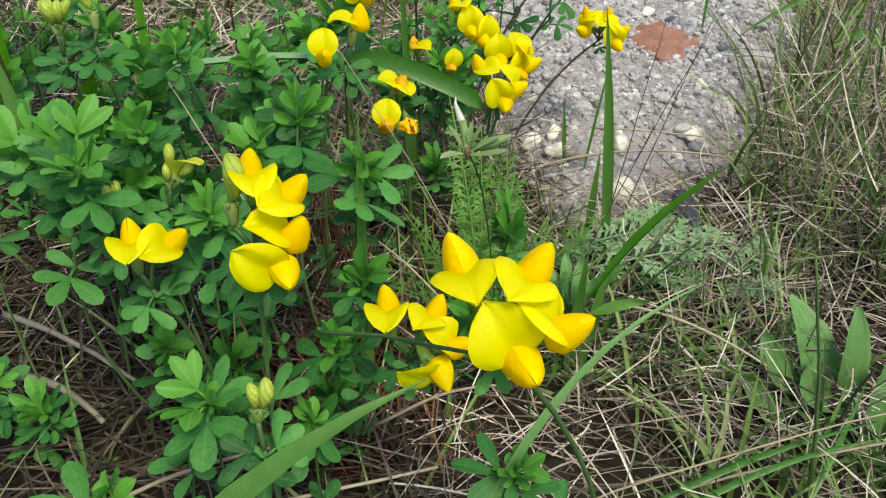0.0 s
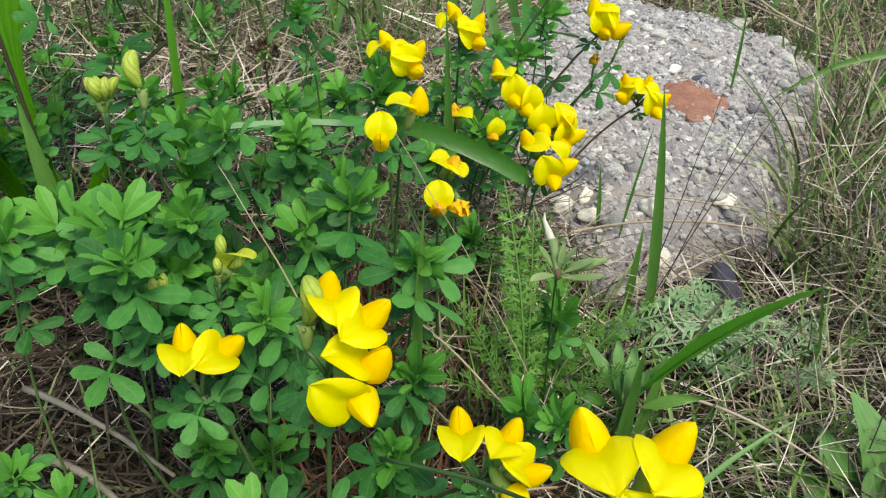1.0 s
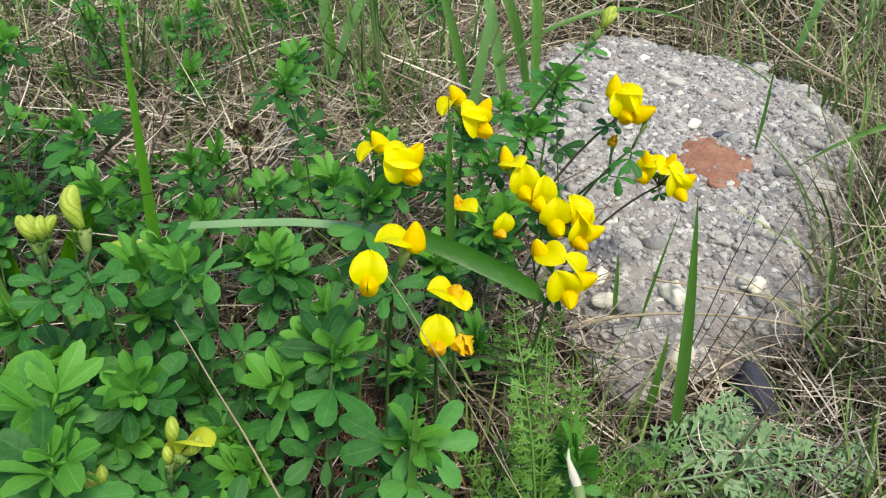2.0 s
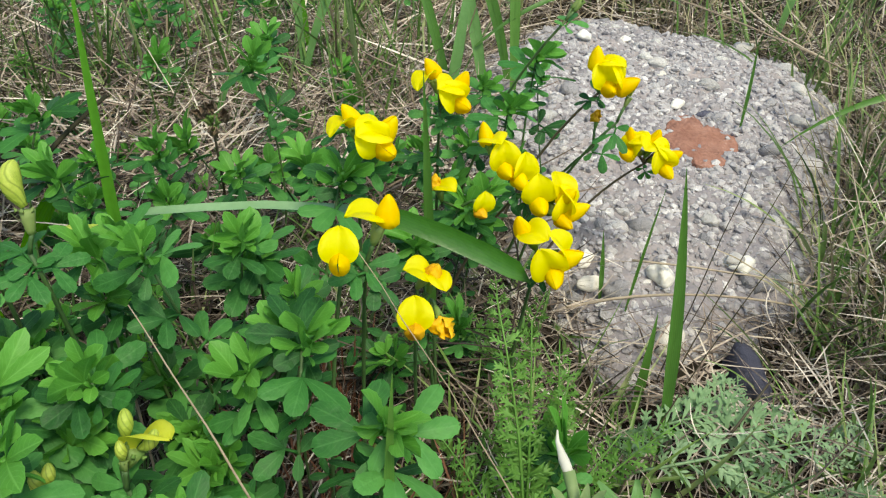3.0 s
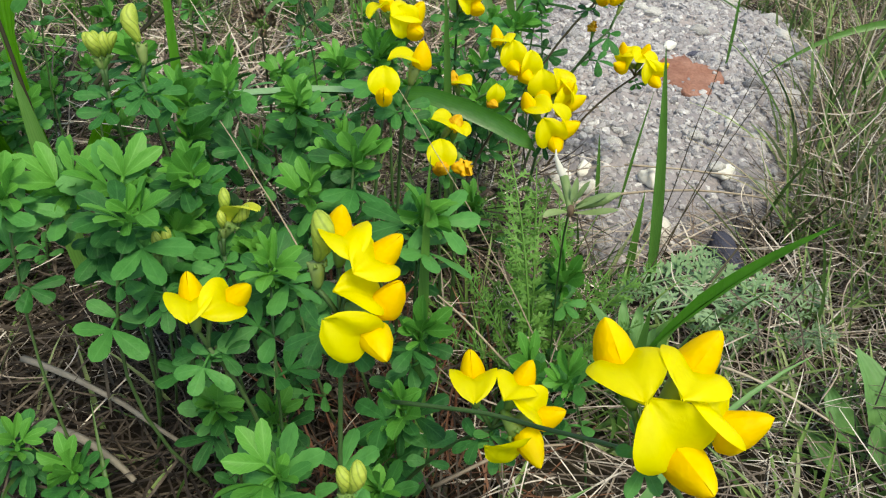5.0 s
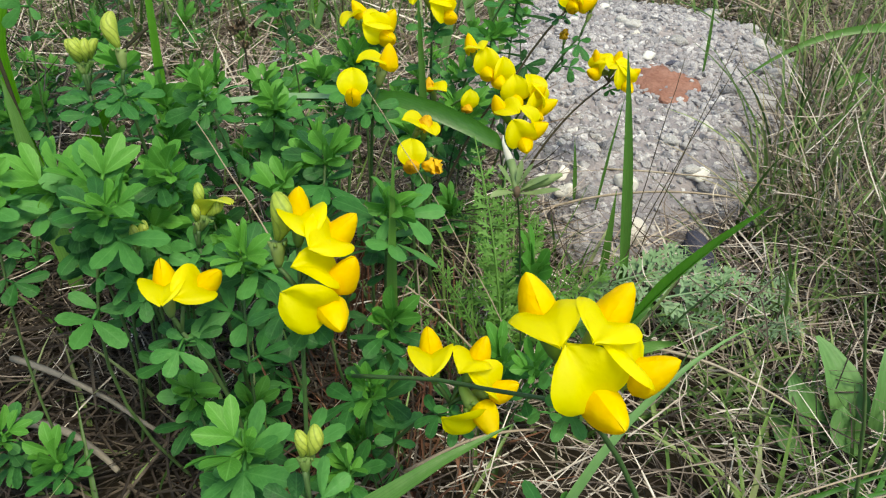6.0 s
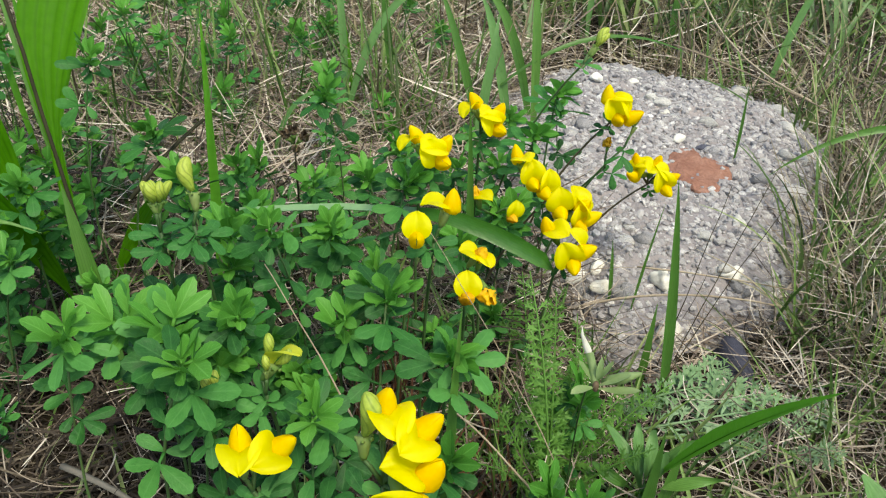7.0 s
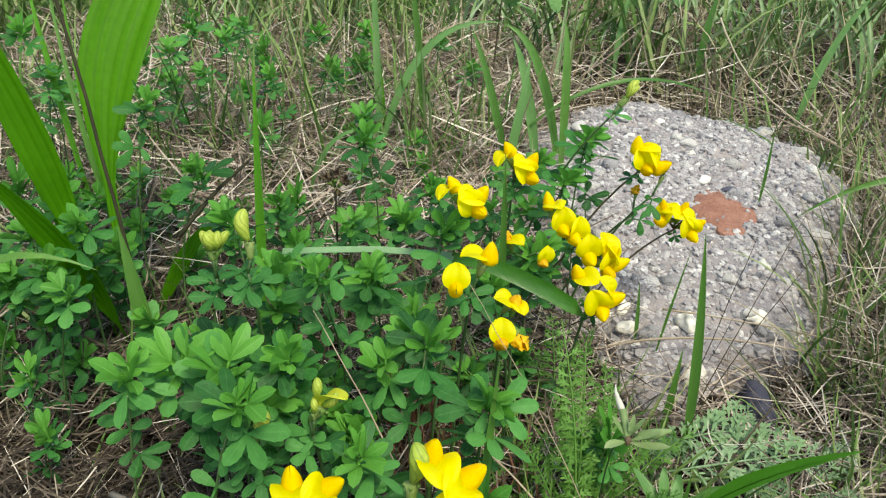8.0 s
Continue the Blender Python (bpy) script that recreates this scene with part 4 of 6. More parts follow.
grass_plant("thin grey-green grass blade bending sideways", ((-0.005, 0.090, 0.0), (0.006, 0.105, 0.085), (0.048, 0.125, 0.092)), 0.0021, material=PALELEAF, up=(0, -0.5, 0.85))
grass_plant("short green grass blade in front of the slab", ((0.0435, 0.315, 0.010), (0.043, 0.315, 0.025), (0.041, 0.316, 0.043)), 0.0020, up=(0, -1, 0.1))
grass_plant("green grass blade tip above the slab foot", ((0.051, 0.305, 0.010), (0.053, 0.305, 0.035), (0.058, 0.307, 0.066)), 0.0013, up=(0, -1, 0.1))
grass_plant("yellow-green grass blade beside the white pebble", ((0.048, 0.262, 0.0), (0.049, 0.262, 0.02), (0.050, 0.264, 0.046)), 0.0036, up=(0, -1, 0.1))
grass_plant("green grass blade leaning over the slab", ((0.36, 0.42, 0.0), (0.2153, 0.4141, 0.1082), (0.138, 0.408, 0.034)), 0.0062, up=(0, -0.9, 0.4), n=20)
grass_plant("green grass blade beside the slab", ((0.225, 0.39, 0.0), (0.205, 0.40, 0.07), (0.172, 0.385, 0.030)), 0.0065, up=(0, -0.9, 0.4))
grass_plant("narrow green grass blade standing on the slab", ((0.130, 0.440, 0.026), (0.1305, 0.440, 0.05), (0.129, 0.441, 0.075)), 0.0020, up=(0, -1, 0.1))
grass_plant("green grass blade behind the flowers", ((-0.020, 0.272, 0.0), (-0.021, 0.272, 0.06), (-0.024, 0.275, 0.118)), 0.0040, up=(0, -1, 0.1))
grass_plant("short green grass blade among trefoil leaves", ((-0.026, 0.166, 0.0), (-0.026, 0.165, 0.06), (-0.024, 0.166, 0.108)), 0.0036, up=(0, -1, 0.2))
grass_plant("bright grass blade bowing over beside the slab", ((0.0195, 0.5055, 0), (0.0034, 0.5192, 0.1022), (-0.0264, 0.5236, 0.105)), 0.0072, material=GRASS, up=(0, -0.8, 0.5))
grass_plant("long arching pale grass blade behind the flowers", ((-0.1064, 0.4962, 0), (-0.0912, 0.5199, 0.1132), (-0.0264, 0.5238, 0.1057)), 0.006, material=PALELEAF, up=(0, -0.8, 0.5))
grass_plant("pale upright grass blade beside the slab", ((0.0049, 0.4852, 0), (-0.0086, 0.4952, 0.0885), (-0.0198, 0.502, 0.1015)), 0.0074, material=PALELEAF, up=(0, -0.8, 0.5))
grass_plant("green upright grass blade beside the slab", ((0.0178, 0.4856, 0), (0.0161, 0.4967, 0.1002), (0.0111, 0.5033, 0.1141)), 0.0062, material=GRASS, up=(0, -0.8, 0.5))
grass_plant("green grass blade leaning beside the slab", ((-0.0122, 0.4833, 0), (-0.0329, 0.4944, 0.0838), (-0.0455, 0.5032, 0.1061)), 0.0060, material=GRASS, up=(0, -0.8, 0.5))
grass_plant("bright upright grass blade in dry straw", ((-0.1032, 0.536, 0), (-0.1089, 0.5413, 0.0844), (-0.119, 0.5462, 0.0993)), 0.0045, material=BRIGHT, up=(0, -0.8, 0.5))
grass_plant("pale broad grass blade behind the slab", ((0.2005, 0.603, 0), (0.2121, 0.6123, 0.0866), (0.2402, 0.6098, 0.1232)), 0.0065, material=PALELEAF, up=(0, -0.8, 0.5))
grass_plant("green broad grass blade behind the slab", ((0.1523, 0.715, 0), (0.1508, 0.7253, 0.0677), (0.163, 0.7308, 0.1006)), 0.0075, material=GRASS, up=(0, -0.8, 0.5))
grass_plant("green grass blade behind the slab", ((0.0801, 0.7293, 0), (0.0785, 0.7397, 0.0653), (0.0906, 0.7466, 0.099)), 0.006, material=PALELEAF, up=(0, -0.8, 0.5))
grass_plant("pale grass blade bending beside the slab", ((-0.0229, 0.459, 0), (-0.0112, 0.4688, 0.0721), (-0.0089, 0.4797, 0.097)), 0.0064, material=PALELEAF, up=(0, -0.8, 0.5))
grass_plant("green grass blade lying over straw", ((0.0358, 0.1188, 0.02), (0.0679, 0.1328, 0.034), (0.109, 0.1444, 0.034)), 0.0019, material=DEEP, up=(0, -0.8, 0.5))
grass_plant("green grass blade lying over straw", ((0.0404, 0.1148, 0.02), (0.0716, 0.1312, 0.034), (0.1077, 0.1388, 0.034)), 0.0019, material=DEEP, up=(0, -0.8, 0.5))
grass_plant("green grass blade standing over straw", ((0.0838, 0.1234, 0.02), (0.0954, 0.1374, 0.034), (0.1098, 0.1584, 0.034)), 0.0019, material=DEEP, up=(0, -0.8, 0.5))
grass_plant("grass blade lying over the slab top", ((-0.005, 0.49, 0.05), (0.05, 0.50, 0.10), (0.12, 0.53, 0.062)), 0.0035, up=(0, -0.6, 0.8))
grass_plant("fading grass blade behind the trefoil", ((-0.135, 0.42, 0.0), (-0.13, 0.42, 0.08), (-0.085, 0.42, 0.065)), 0.0035, material=PALELEAF, up=(0, -0.6, 0.8))
grass_plant("upright grass blade in dry straw", ((-0.105, 0.52, 0.0), (-0.108, 0.52, 0.08), (-0.112, 0.53, 0.17)), 0.0055, material=PALELEAF, up=(0, -1, 0.2))
grass_plant("upright grass blade in dry straw", ((-0.075, 0.53, 0.0), (-0.078, 0.53, 0.08), (-0.092, 0.54, 0.16)), 0.0055, up=(0, -1, 0.2))
grass_plant("bright grass blade crossing the plantain", ((-0.25, 0.235, 0.0), (-0.22, 0.235, 0.105), (-0.165, 0.24, 0.078)), 0.0050, up=(0, -0.6, 0.8))
grass_plant("upright green grass blade beside the plantain", ((-0.215, 0.3533, 0.0), (-0.2367, 0.3656, 0.1054), (-0.2497, 0.3921, 0.154)), 0.003, material=GRASS, up=(0.1, -1, 0.2))
grass_plant("bright grass blade beside the plantain", ((-0.2496, 0.3953, 0.0), (-0.2643, 0.4001, 0.108), (-0.2769, 0.419, 0.1429)), 0.0042, material=BRIGHT, up=(0.1, -1, 0.2))
grass_plant("narrow green grass blade beside the plantain", ((-0.2233, 0.3659, 0.0), (-0.2354, 0.3715, 0.0952), (-0.2487, 0.4027, 0.1523)), 0.0024, material=BRIGHT, up=(0.1, -1, 0.2))
grass_plant("short broad green blade among trefoil leaves", ((-0.146, 0.236, 0.0), (-0.149, 0.237, 0.06), (-0.158, 0.246, 0.094)), 0.0085, up=(0.2, -1, 0.1))
grass_plant("green grass blade in front of yarrow", ((0.034, 0.185, 0.0), (0.034, 0.183, 0.03), (0.036, 0.186, 0.055)), 0.0045, up=(0, -1, 0.4))
grass_plant("green grass blade in front of yarrow", ((0.037, 0.188, 0.0), (0.040, 0.185, 0.03), (0.043, 0.188, 0.052)), 0.0042, up=(0, -1, 0.4))


# ---- broad-leaved weeds behind ----
def round_leaf_mesh(length, width, seed, material):
    """A rounded toothed leaf along +y."""
    g, rows = Geo(), []
    n = 16
    for i in range(n + 1):
        t = i / n
        w = width / 2 * max(0.03, math.sin(math.pi * min(0.99, t ** 0.75)) ** 0.7) * (1 + 0.10 * math.sin(t * 38 + seed))
        rows.append([(u * w, length * t - 0.10 * length * u * u * (1 - t), -0.18 * length * t * t + 0.25 * w * abs(u) + 0.04 * width * math.sin(9 * t + 4 * u + seed)) for u in (-1, -0.75, -0.5, -0.25, 0, 0.25, 0.5, 0.75, 1)])
    g.strip(rows)
    return g.mesh("leaf", material)


def weed(label, place, leaves, material=PALELEAF):
    """leaves: foot of each blade over the root, azimuth, rise, length, width."""
    o = Vector((*place, gz(*place)))
    ob = thing("broad_leaved_weed", label, "weed", "weeds behind the slab", m=Matrix.Translation(o))
    for k, (x, y, z, az, rise, length, width) in enumerate(leaves):
        leaf = part("leaf", round_leaf_mesh(length, width, k, material), ob, m=pose(x, y, z, 0, 0, az) @ pose(0, 0, 0, rise, 0, 0))
        g = Geo()
        g.tube(curve_points((0, 0, -0.003), (x * 0.3, y * 0.3, z * 0.7), (x, y, z), 5), [0.0011] * 6, 5)
        part("leafstalk", g.mesh("leafstalk", STEM), ob)


weed("pale round-leaved weed behind the slab", (0.002, 0.737), [(0.003, -0.025, 0.061, 100, 55, 0.027, 0.027), (0.020, -0.004, 0.070, 60, 55, 0.024, 0.022), (-0.023, -0.001, 0.072, 150, 55, 0.024, 0.024)])
weed("pale round-leaved weed behind the slab", (0.123, 0.811), [(-0.023, -0.026, 0.065, 120, 55, 0.028, 0.024), (0.019, -0.014, 0.065, 60, 55, 0.028, 0.024), (0.004, 0.010, 0.064, 10, 55, 0.024, 0.024)])


# ---- stalks ----
def stalk(name, label, category, pts, radius, material, tip=0.4, sides=5):
    a, b, c = pts
    o = Vector(a)
    way = [p - o for p in curve_points(a, b, c, 10)]
    way = [p + Vector((0.0006 * noise.noise(p * 60), 0.0006 * noise.noise(p * 60 + Vector((4, 0, 0))), 0)) for p in way]
    g = Geo()
    g.tube(way, [radius * (1 - (1 - tip) * i / 10) for i in range(11)], sides)
    return thing(name, label, category, "single dry stalks", data=g.mesh(name, material), m=Matrix.Translation(o))


STALK = surface("stalk", [(0.20, 0.15, 0.105), (0.34, 0.27, 0.195), (0.50, 0.43, 0.33)], rough=0.7, blotch=60, grain=900, spread=0.6)
WOOD = surface("grey_stalk", [(0.10, 0.085, 0.065), (0.20, 0.175, 0.14), (0.32, 0.29, 0.24)], rough=0.85, blotch=80, grain=900, spread=0.2)
stalk("dry_stalk", "thin dry straw stalk leaning through trefoil leaves", "straw", ((-0.050, 0.166, 0.072), (-0.0615, 0.1742, 0.092), (-0.0742, 0.184, 0.106)), 0.00028, STALK)
stalk("dry_stalk", "thin dry stalk crossing behind a yellow flower", "straw", ((0.008, 0.187, 0.035), (-0.008, 0.191, 0.07), (-0.034, 0.2, 0.110)), 0.00022, STALK)
stalk("dry_stalk", "thin dry stalk lying through trefoil", "straw", ((0.012, 0.175, 0.02), (-0.012, 0.19, 0.045), (-0.030, 0.195, 0.055)), 0.0005, STALK)
stalk("dry_stalk", "long pale straw lying along the slab edge", "straw", ((0.020, 0.311, top_z(0.020, 0.311) + 0.004), (0.06, 0.302, 0.032), (0.110, 0.296, 0.026)), 0.0007, STALK, 0.6)
stalk("dry_stalk", "pale straw lying beside the slab", "straw", ((0.055, 0.322, 0.026), (0.09, 0.312, 0.030), (0.125, 0.300, 0.030)), 0.0005, STALK, 0.6)
stalk("dry_stalk", "thick grey dry stalk lying on the straw", "stalk", ((-0.1476, 0.1907, 0.022), (-0.121, 0.179, 0.026), (-0.0909, 0.1608, 0.022)), 0.0012, WOOD, 0.5)
stalk("dry_stalk", "grey dry stalk lying on the straw", "stalk", ((-0.1378, 0.1695, 0.016), (-0.116, 0.164, 0.022), (-0.1000, 0.1502, 0.018)), 0.0016, WOOD, 0.5)
stalk("dry_stalk", "pale straw lying under trefoil leaves", "straw", ((-0.072, 0.112, 0.022), (-0.045, 0.118, 0.028), (-0.005, 0.135, 0.022)), 0.0007, STALK, 0.6)
stalk("grass_culm", "thin dark grass stalk leaning past the slab", "grass stalk", ((0.030, 0.215, 0.0), (0.050, 0.2429, 0.03), (0.0742, 0.2335, 0.108)), 0.00028, BROWNSTEM)
stalk("grass_culm", "thin dark grass stalk leaning past the slab", "grass stalk", ((0.058, 0.275, 0.005), (0.061, 0.270, 0.04), (0.0655, 0.260, 0.098)), 0.00028, BROWNSTEM)
stalk("grass_culm", "thin dark grass stalk leaning past the slab", "grass stalk", ((0.064, 0.276, 0.005), (0.072, 0.277, 0.04), (0.090, 0.283, 0.098)), 0.00028, BROWNSTEM)
stalk("grass_culm", "dark stalk leaning in front of yarrow", "grass stalk", ((0.045, 0.215, 0.0), (0.065, 0.23, 0.025), (0.092, 0.255, 0.045)), 0.0007, BROWNSTEM)
stalk("plantain_stalk", "dark bare flower stalk beside the plantain", "stalk", ((-0.150, 0.243, 0.0), (-0.155, 0.246, 0.10), (-0.187, 0.282, 0.185)), 0.0008, DARKSTEM, 0.7)
stalk("trailing_runner", "thin green trefoil runner trailing under the flower heads", "runner", ((-0.0285, 0.1168, 0.0842), (-0.006, 0.1007, 0.0992), (0.0081, 0.0833, 0.1088)), 0.00042, STEM, 0.8)
stalk("dry_twig", "dark brown twig leaning among trefoil leaves", "twig", ((-0.1527, 0.2815, 0.0700), (-0.1425, 0.2989, 0.0840), (-0.1323, 0.3164, 0.0900)), 0.0010, DARKSTEM, 0.7)
stalk("dry_stalk", "long pale straw lying across the straw mat", "straw", ((0.020, 0.120, 0.022), (0.065, 0.126, 0.045), (0.110, 0.138, 0.046)), 0.00035, STALK, 0.6)
stalk("dry_stalk", "long pale straw lying across the straw mat", "straw", ((0.040, 0.127, 0.014), (0.075, 0.134, 0.03), (0.110, 0.140, 0.031)), 0.0005, STALK, 0.6)
stalk("dry_stalk", "pale bent straw lying on the straw mat", "straw", ((0.050, 0.206, 0.02), (0.07, 0.19, 0.03), (0.090, 0.174, 0.024)), 0.0006, STALK, 0.6)
stalk("dry_stalk", "pale straw lying under a flower head", "straw", ((-0.022, 0.146, 0.025), (-0.005, 0.152, 0.034), (0.012, 0.157, 0.03)), 0.0006, STALK, 0.6)
stalk("dry_stalk", "pale straw lying under trefoil leaves", "straw", ((-0.088, 0.115, 0.026), (-0.06, 0.127, 0.034), (-0.032, 0.138, 0.03)), 0.0007, STALK, 0.6)
stalk("grass_culm", "dark green grass stalk standing before the plantain", "grass stalk", ((0.094, 0.136, 0.0), (0.086, 0.134, 0.05), (0.071, 0.132, 0.094)), 0.0007, STEM)
stalk("grass_culm", "dark green grass stalk standing before the plantain", "grass stalk", ((0.104, 0.155, 0.0), (0.098, 0.147, 0.035), (0.092, 0.132, 0.064)), 0.0007, STEM)
stalk("grass_culm", "green grass stalk leaning over straw", "grass stalk", ((0.045, 0.205, 0.0), (0.055, 0.199, 0.032), (0.070, 0.194, 0.055)), 0.0006, STEM)
for k in range(4):
    stalk("dry_culm", "pale broken grass stalk standing behind the slab", "straw", ((0.139 + 0.003 * k, 0.632 - 0.003 * k, 0.0), (0.140 + 0.003 * k, 0.630 - 0.003 * k, 0.04), (0.1330 + 0.0032 * k, 0.634 - 0.003 * k, 0.066 - 0.012 * (k % 3))), 0.0009 - 0.0001 * k, STALK, 0.8)
stalk("dry_culm", "pale bent grass stalk lying at the slab edge", "straw", ((0.13, 0.60, 0.10), (0.15, 0.57, 0.05), (0.205, 0.53, 0.035)), 0.0007, STALK, 0.8)
stalk("dry_culm", "pale bent grass stalk lying at the slab edge", "straw", ((0.12, 0.58, 0.055), (0.16, 0.55, 0.05), (0.215, 0.50, 0.035)), 0.0006, STALK, 0.8)


# ---- buds ----
def bud_shoot(label, foot, joint, buds, bracts=3, leaves=26):
    return flower_shoot(label, foot, joint, buds, bracts, 1.0, STEM, leaves)


bud_shoot("trefoil shoot with slender buds and a half-open lime flower", (-0.0648, 0.1696), (-0.0698, 0.1596, 0.0847), [
    ((-0.0695, 0.1628, 0.094), (-0.05, 0.47, 0.88), (0.55, -0.75, 0.38), 0.55, "bud"),
    ((-0.0674, 0.1627, 0.0918), (0.50, 0.2, 0.84), (0.80, -0.50, -0.30), 0.95, "half"),
    ((-0.0694, 0.1603, 0.0916), (-0.10, 0.22, 0.97), (0.52, -0.82, 0.26), 0.42, "bud"),
])
bud_shoot("trefoil shoot with a fat cluster of green-striped buds", (-0.1028, 0.1976), (-0.1028, 0.1916, 0.1094), [
    ((-0.1042, 0.1921, 0.118), (-0.4, 0.24, 0.88), (0.56, -0.7, 0.45), 0.55, "bud"),
    ((-0.1034, 0.1924, 0.1179), (-0.14, 0.16, 0.98), (0.61, -0.76, 0.21), 0.58, "bud"),
    ((-0.1023, 0.1928, 0.1178), (0.15, 0.16, 0.98), (0.21, -0.97, 0.13), 0.58, "bud"),
    ((-0.1012, 0.1934, 0.1182), (0.53, 0.19, 0.83), (-0.49, -0.72, 0.48), 0.55, "bud"),
    ((-0.1036, 0.1922, 0.1177), (-0.23, -0.04, 0.97), (0.67, -0.73, 0.13), 0.62, "bud"),
])
bud_shoot("trefoil shoot with one pale yellow closed flower", (-0.093, 0.1976), (-0.093, 0.1896, 0.113), [
    ((-0.093, 0.1924, 0.1215), (-0.01, 0.4, 0.92), (-0.9, -0.4, 0.17), 0.85, "bud"),
])
bud_shoot("trefoil shoot with a green bud above the slab", (-0.0194, 0.3585), (0.0206, 0.3285, 0.1161), [
    ((0.0255, 0.3305, 0.1229), (0.61, 0.32, 0.73), (-0.62, -0.38, 0.68), 0.8, "bud"),
    ((0.0251, 0.3305, 0.1227), (0.74, 0.26, 0.62), (-0.29, -0.71, 0.65), 0.7, "bud"),
], 1, 9)
bud_shoot("trefoil shoot with a small orange bud over the slab", (0.002, 0.3318), (0.032, 0.3118, 0.0785), [
    ((0.0326, 0.3143, 0.087), (0.09, 0.36, 0.93), (0.72, -0.67, 0.19), 0.45, "withered"),
], 1, 9)
bud_shoot("trefoil shoot with a green closed bud", (0.0069, 0.3234), (0.0369, 0.3034, 0.0918), [
    ((0.04, 0.3055, 0.0998), (0.44, 0.3, 0.85), (-0.65, -0.55, 0.53), 0.6, "bud"),
], 1, 9)
bud_shoot("trefoil shoot with a small yellow-green bud near the straw", (-0.0335, 0.1021), (-0.0335, 0.0941, 0.0765), [
    ((-0.0334, 0.0963, 0.0851), (0.1, 0.3, 0.95), (0.74, -0.66, 0.14), 0.6, "bud"),
    ((-0.0344, 0.096, 0.0851), (-0.22, 0.28, 0.94), (0.75, -0.57, 0.34), 0.5, "bud"),
])
bud_shoot("trefoil shoot with tiny pale buds", (-0.0828, 0.1626), (-0.0828, 0.1546, 0.0792), [
    ((-0.083, 0.1558, 0.0875), (-0.12, 0.26, 0.96), (0.75, -0.61, 0.26), 0.5, "bud"),
    ((-0.0822, 0.1571, 0.0882), (0.19, 0.26, 0.95), (0.7, -0.71, 0.06), 0.5, "bud"),
])


flower_shoot("trefoil stalk with a dead brown flower head", (-0.092, 0.302), (-0.0905, 0.2945, 0.0890), [
    ((-0.0925, 0.2925, 0.0940), (-0.45, -0.3, 0.84), (0.3, -0.9, -0.2), 0.62, "dead"),
    ((-0.0900, 0.2925, 0.0955), (0.1, -0.3, 0.95), (0.5, -0.8, -0.3), 0.70, "dead"),
    ((-0.0875, 0.2930, 0.0935), (0.6, -0.3, 0.74), (-0.3, -0.9, 0.3), 0.62, "dead"),
    ((-0.0890, 0.2905, 0.0915), (0.3, -0.9, 0.2), (0.2, 0.3, 0.95), 0.55, "dead"),
], 0, 0.7, BROWNSTEM, 0)
o = Vector((-0.0985, 0.2175, 0.0))
scrap = thing("faded_leaf", "pale yellow-green faded leaf on a thin stalk", "leaf", m=Matrix.Translation(o))
g = Geo()
leaflet(g, pose(0.0, 0.0, 0.0985, 20, 10, 60), 0.0060, 0.0032, 0.8, 0.3)
leaflet(g, pose(0.0, 0.0, 0.0985, 30, -10, -40), 0.0045, 0.0026, 0.8, 0.3)
part("blade", g.mesh("blade", BUDSKIN), scrap)
g = Geo()
g.tube(curve_points((0.004, -0.004, -0.003), (0.006, -0.004, 0.06), (0, 0, 0.0985), 6), [0.0004] * 7, 5)
part("stalk", g.mesh("stalk", STALK), scrap)


# ---- yarrow ----
def feather_mesh(length, width, seed, material, fine=1.0, pairs=15):
    """A feathery leaf along +y: a rib with pairs of cut leaflets."""
    rnd = random.Random(seed)
    g = Geo()
    bow = rnd.uniform(-0.16, 0.16)
    rib = [(bow * length * t * t, length * t, 0.12 * length * math.sin(2.4 * t)) for t in (i / 8 for i in range(9))]
    g.tube(rib, [0.0006 - 0.00005 * i for i in range(9)], 4)
    for k in range(pairs):
        t = 0.12 + 0.86 * (k + rnd.uniform(-0.3, 0.3)) / pairs
        w = width / 2 * math.sin(math.pi * (0.12 + 0.82 * t)) ** 0.7
        p = Vector((bow * length * t * t, length * t, 0.12 * length * math.sin(2.4 * t)))
        for side in (-1, 1):
            a = side * rnd.uniform(48, 66)
            m = Matrix.Translation(p) @ pose(0, 0, 0, 0, 0, -a) @ pose(0, 0, 0, rnd.uniform(-12, 34), rnd.uniform(-25, 25), 0)
            w *= rnd.uniform(0.75, 1.15)
            leaflet(g, m, w, w * 0.20 * fine, 0.3, rnd.uniform(0, 0.3), 4)
            for b, f in ((42, 0.35), (-42, 0.45), (35, 0.65), (-35, 0.7)):
                q = m @ pose(0, w * f, 0, 0, 0, b) @ pose(0, 0, 0, rnd.uniform(-10, 25), 0, 0)
                leaflet(g, q, w * 0.40, w * 0.13 * fine, 0.3, 0.1, 3)
    return g.mesh("leaf", material)


def yarrow(label, x, y, leaves, material, fine=1.0, pairs=15):
    ob = thing("yarrow", label, "yarrow", "yarrow plants", m=Matrix.Translation((x, y, gz(x, y))))
    for k, (az, rise, length, width) in enumerate(leaves):
        part("leaf", feather_mesh(length, width, int(x * 1e4) + k, material, fine, pairs), ob, m=pose(0, 0, 0.0015 * k, 0, 0, az) @ pose(0, 0, 0, rise, 0, 0))
    return ob


yarrow("bright green feathery yarrow standing among straw", 0.006, 0.192, [(14, 72, 0.092, 0.0125), (2, 66, 0.080, 0.012), (34, 62, 0.068, 0.012), (-24, 60, 0.062, 0.011), (60, 55, 0.055, 0.012), (-55, 50, 0.050, 0.012), (110, 48, 0.05, 0.011), (-110, 46, 0.045, 0.011)], FRESHFEATHER, 0.95, 26)
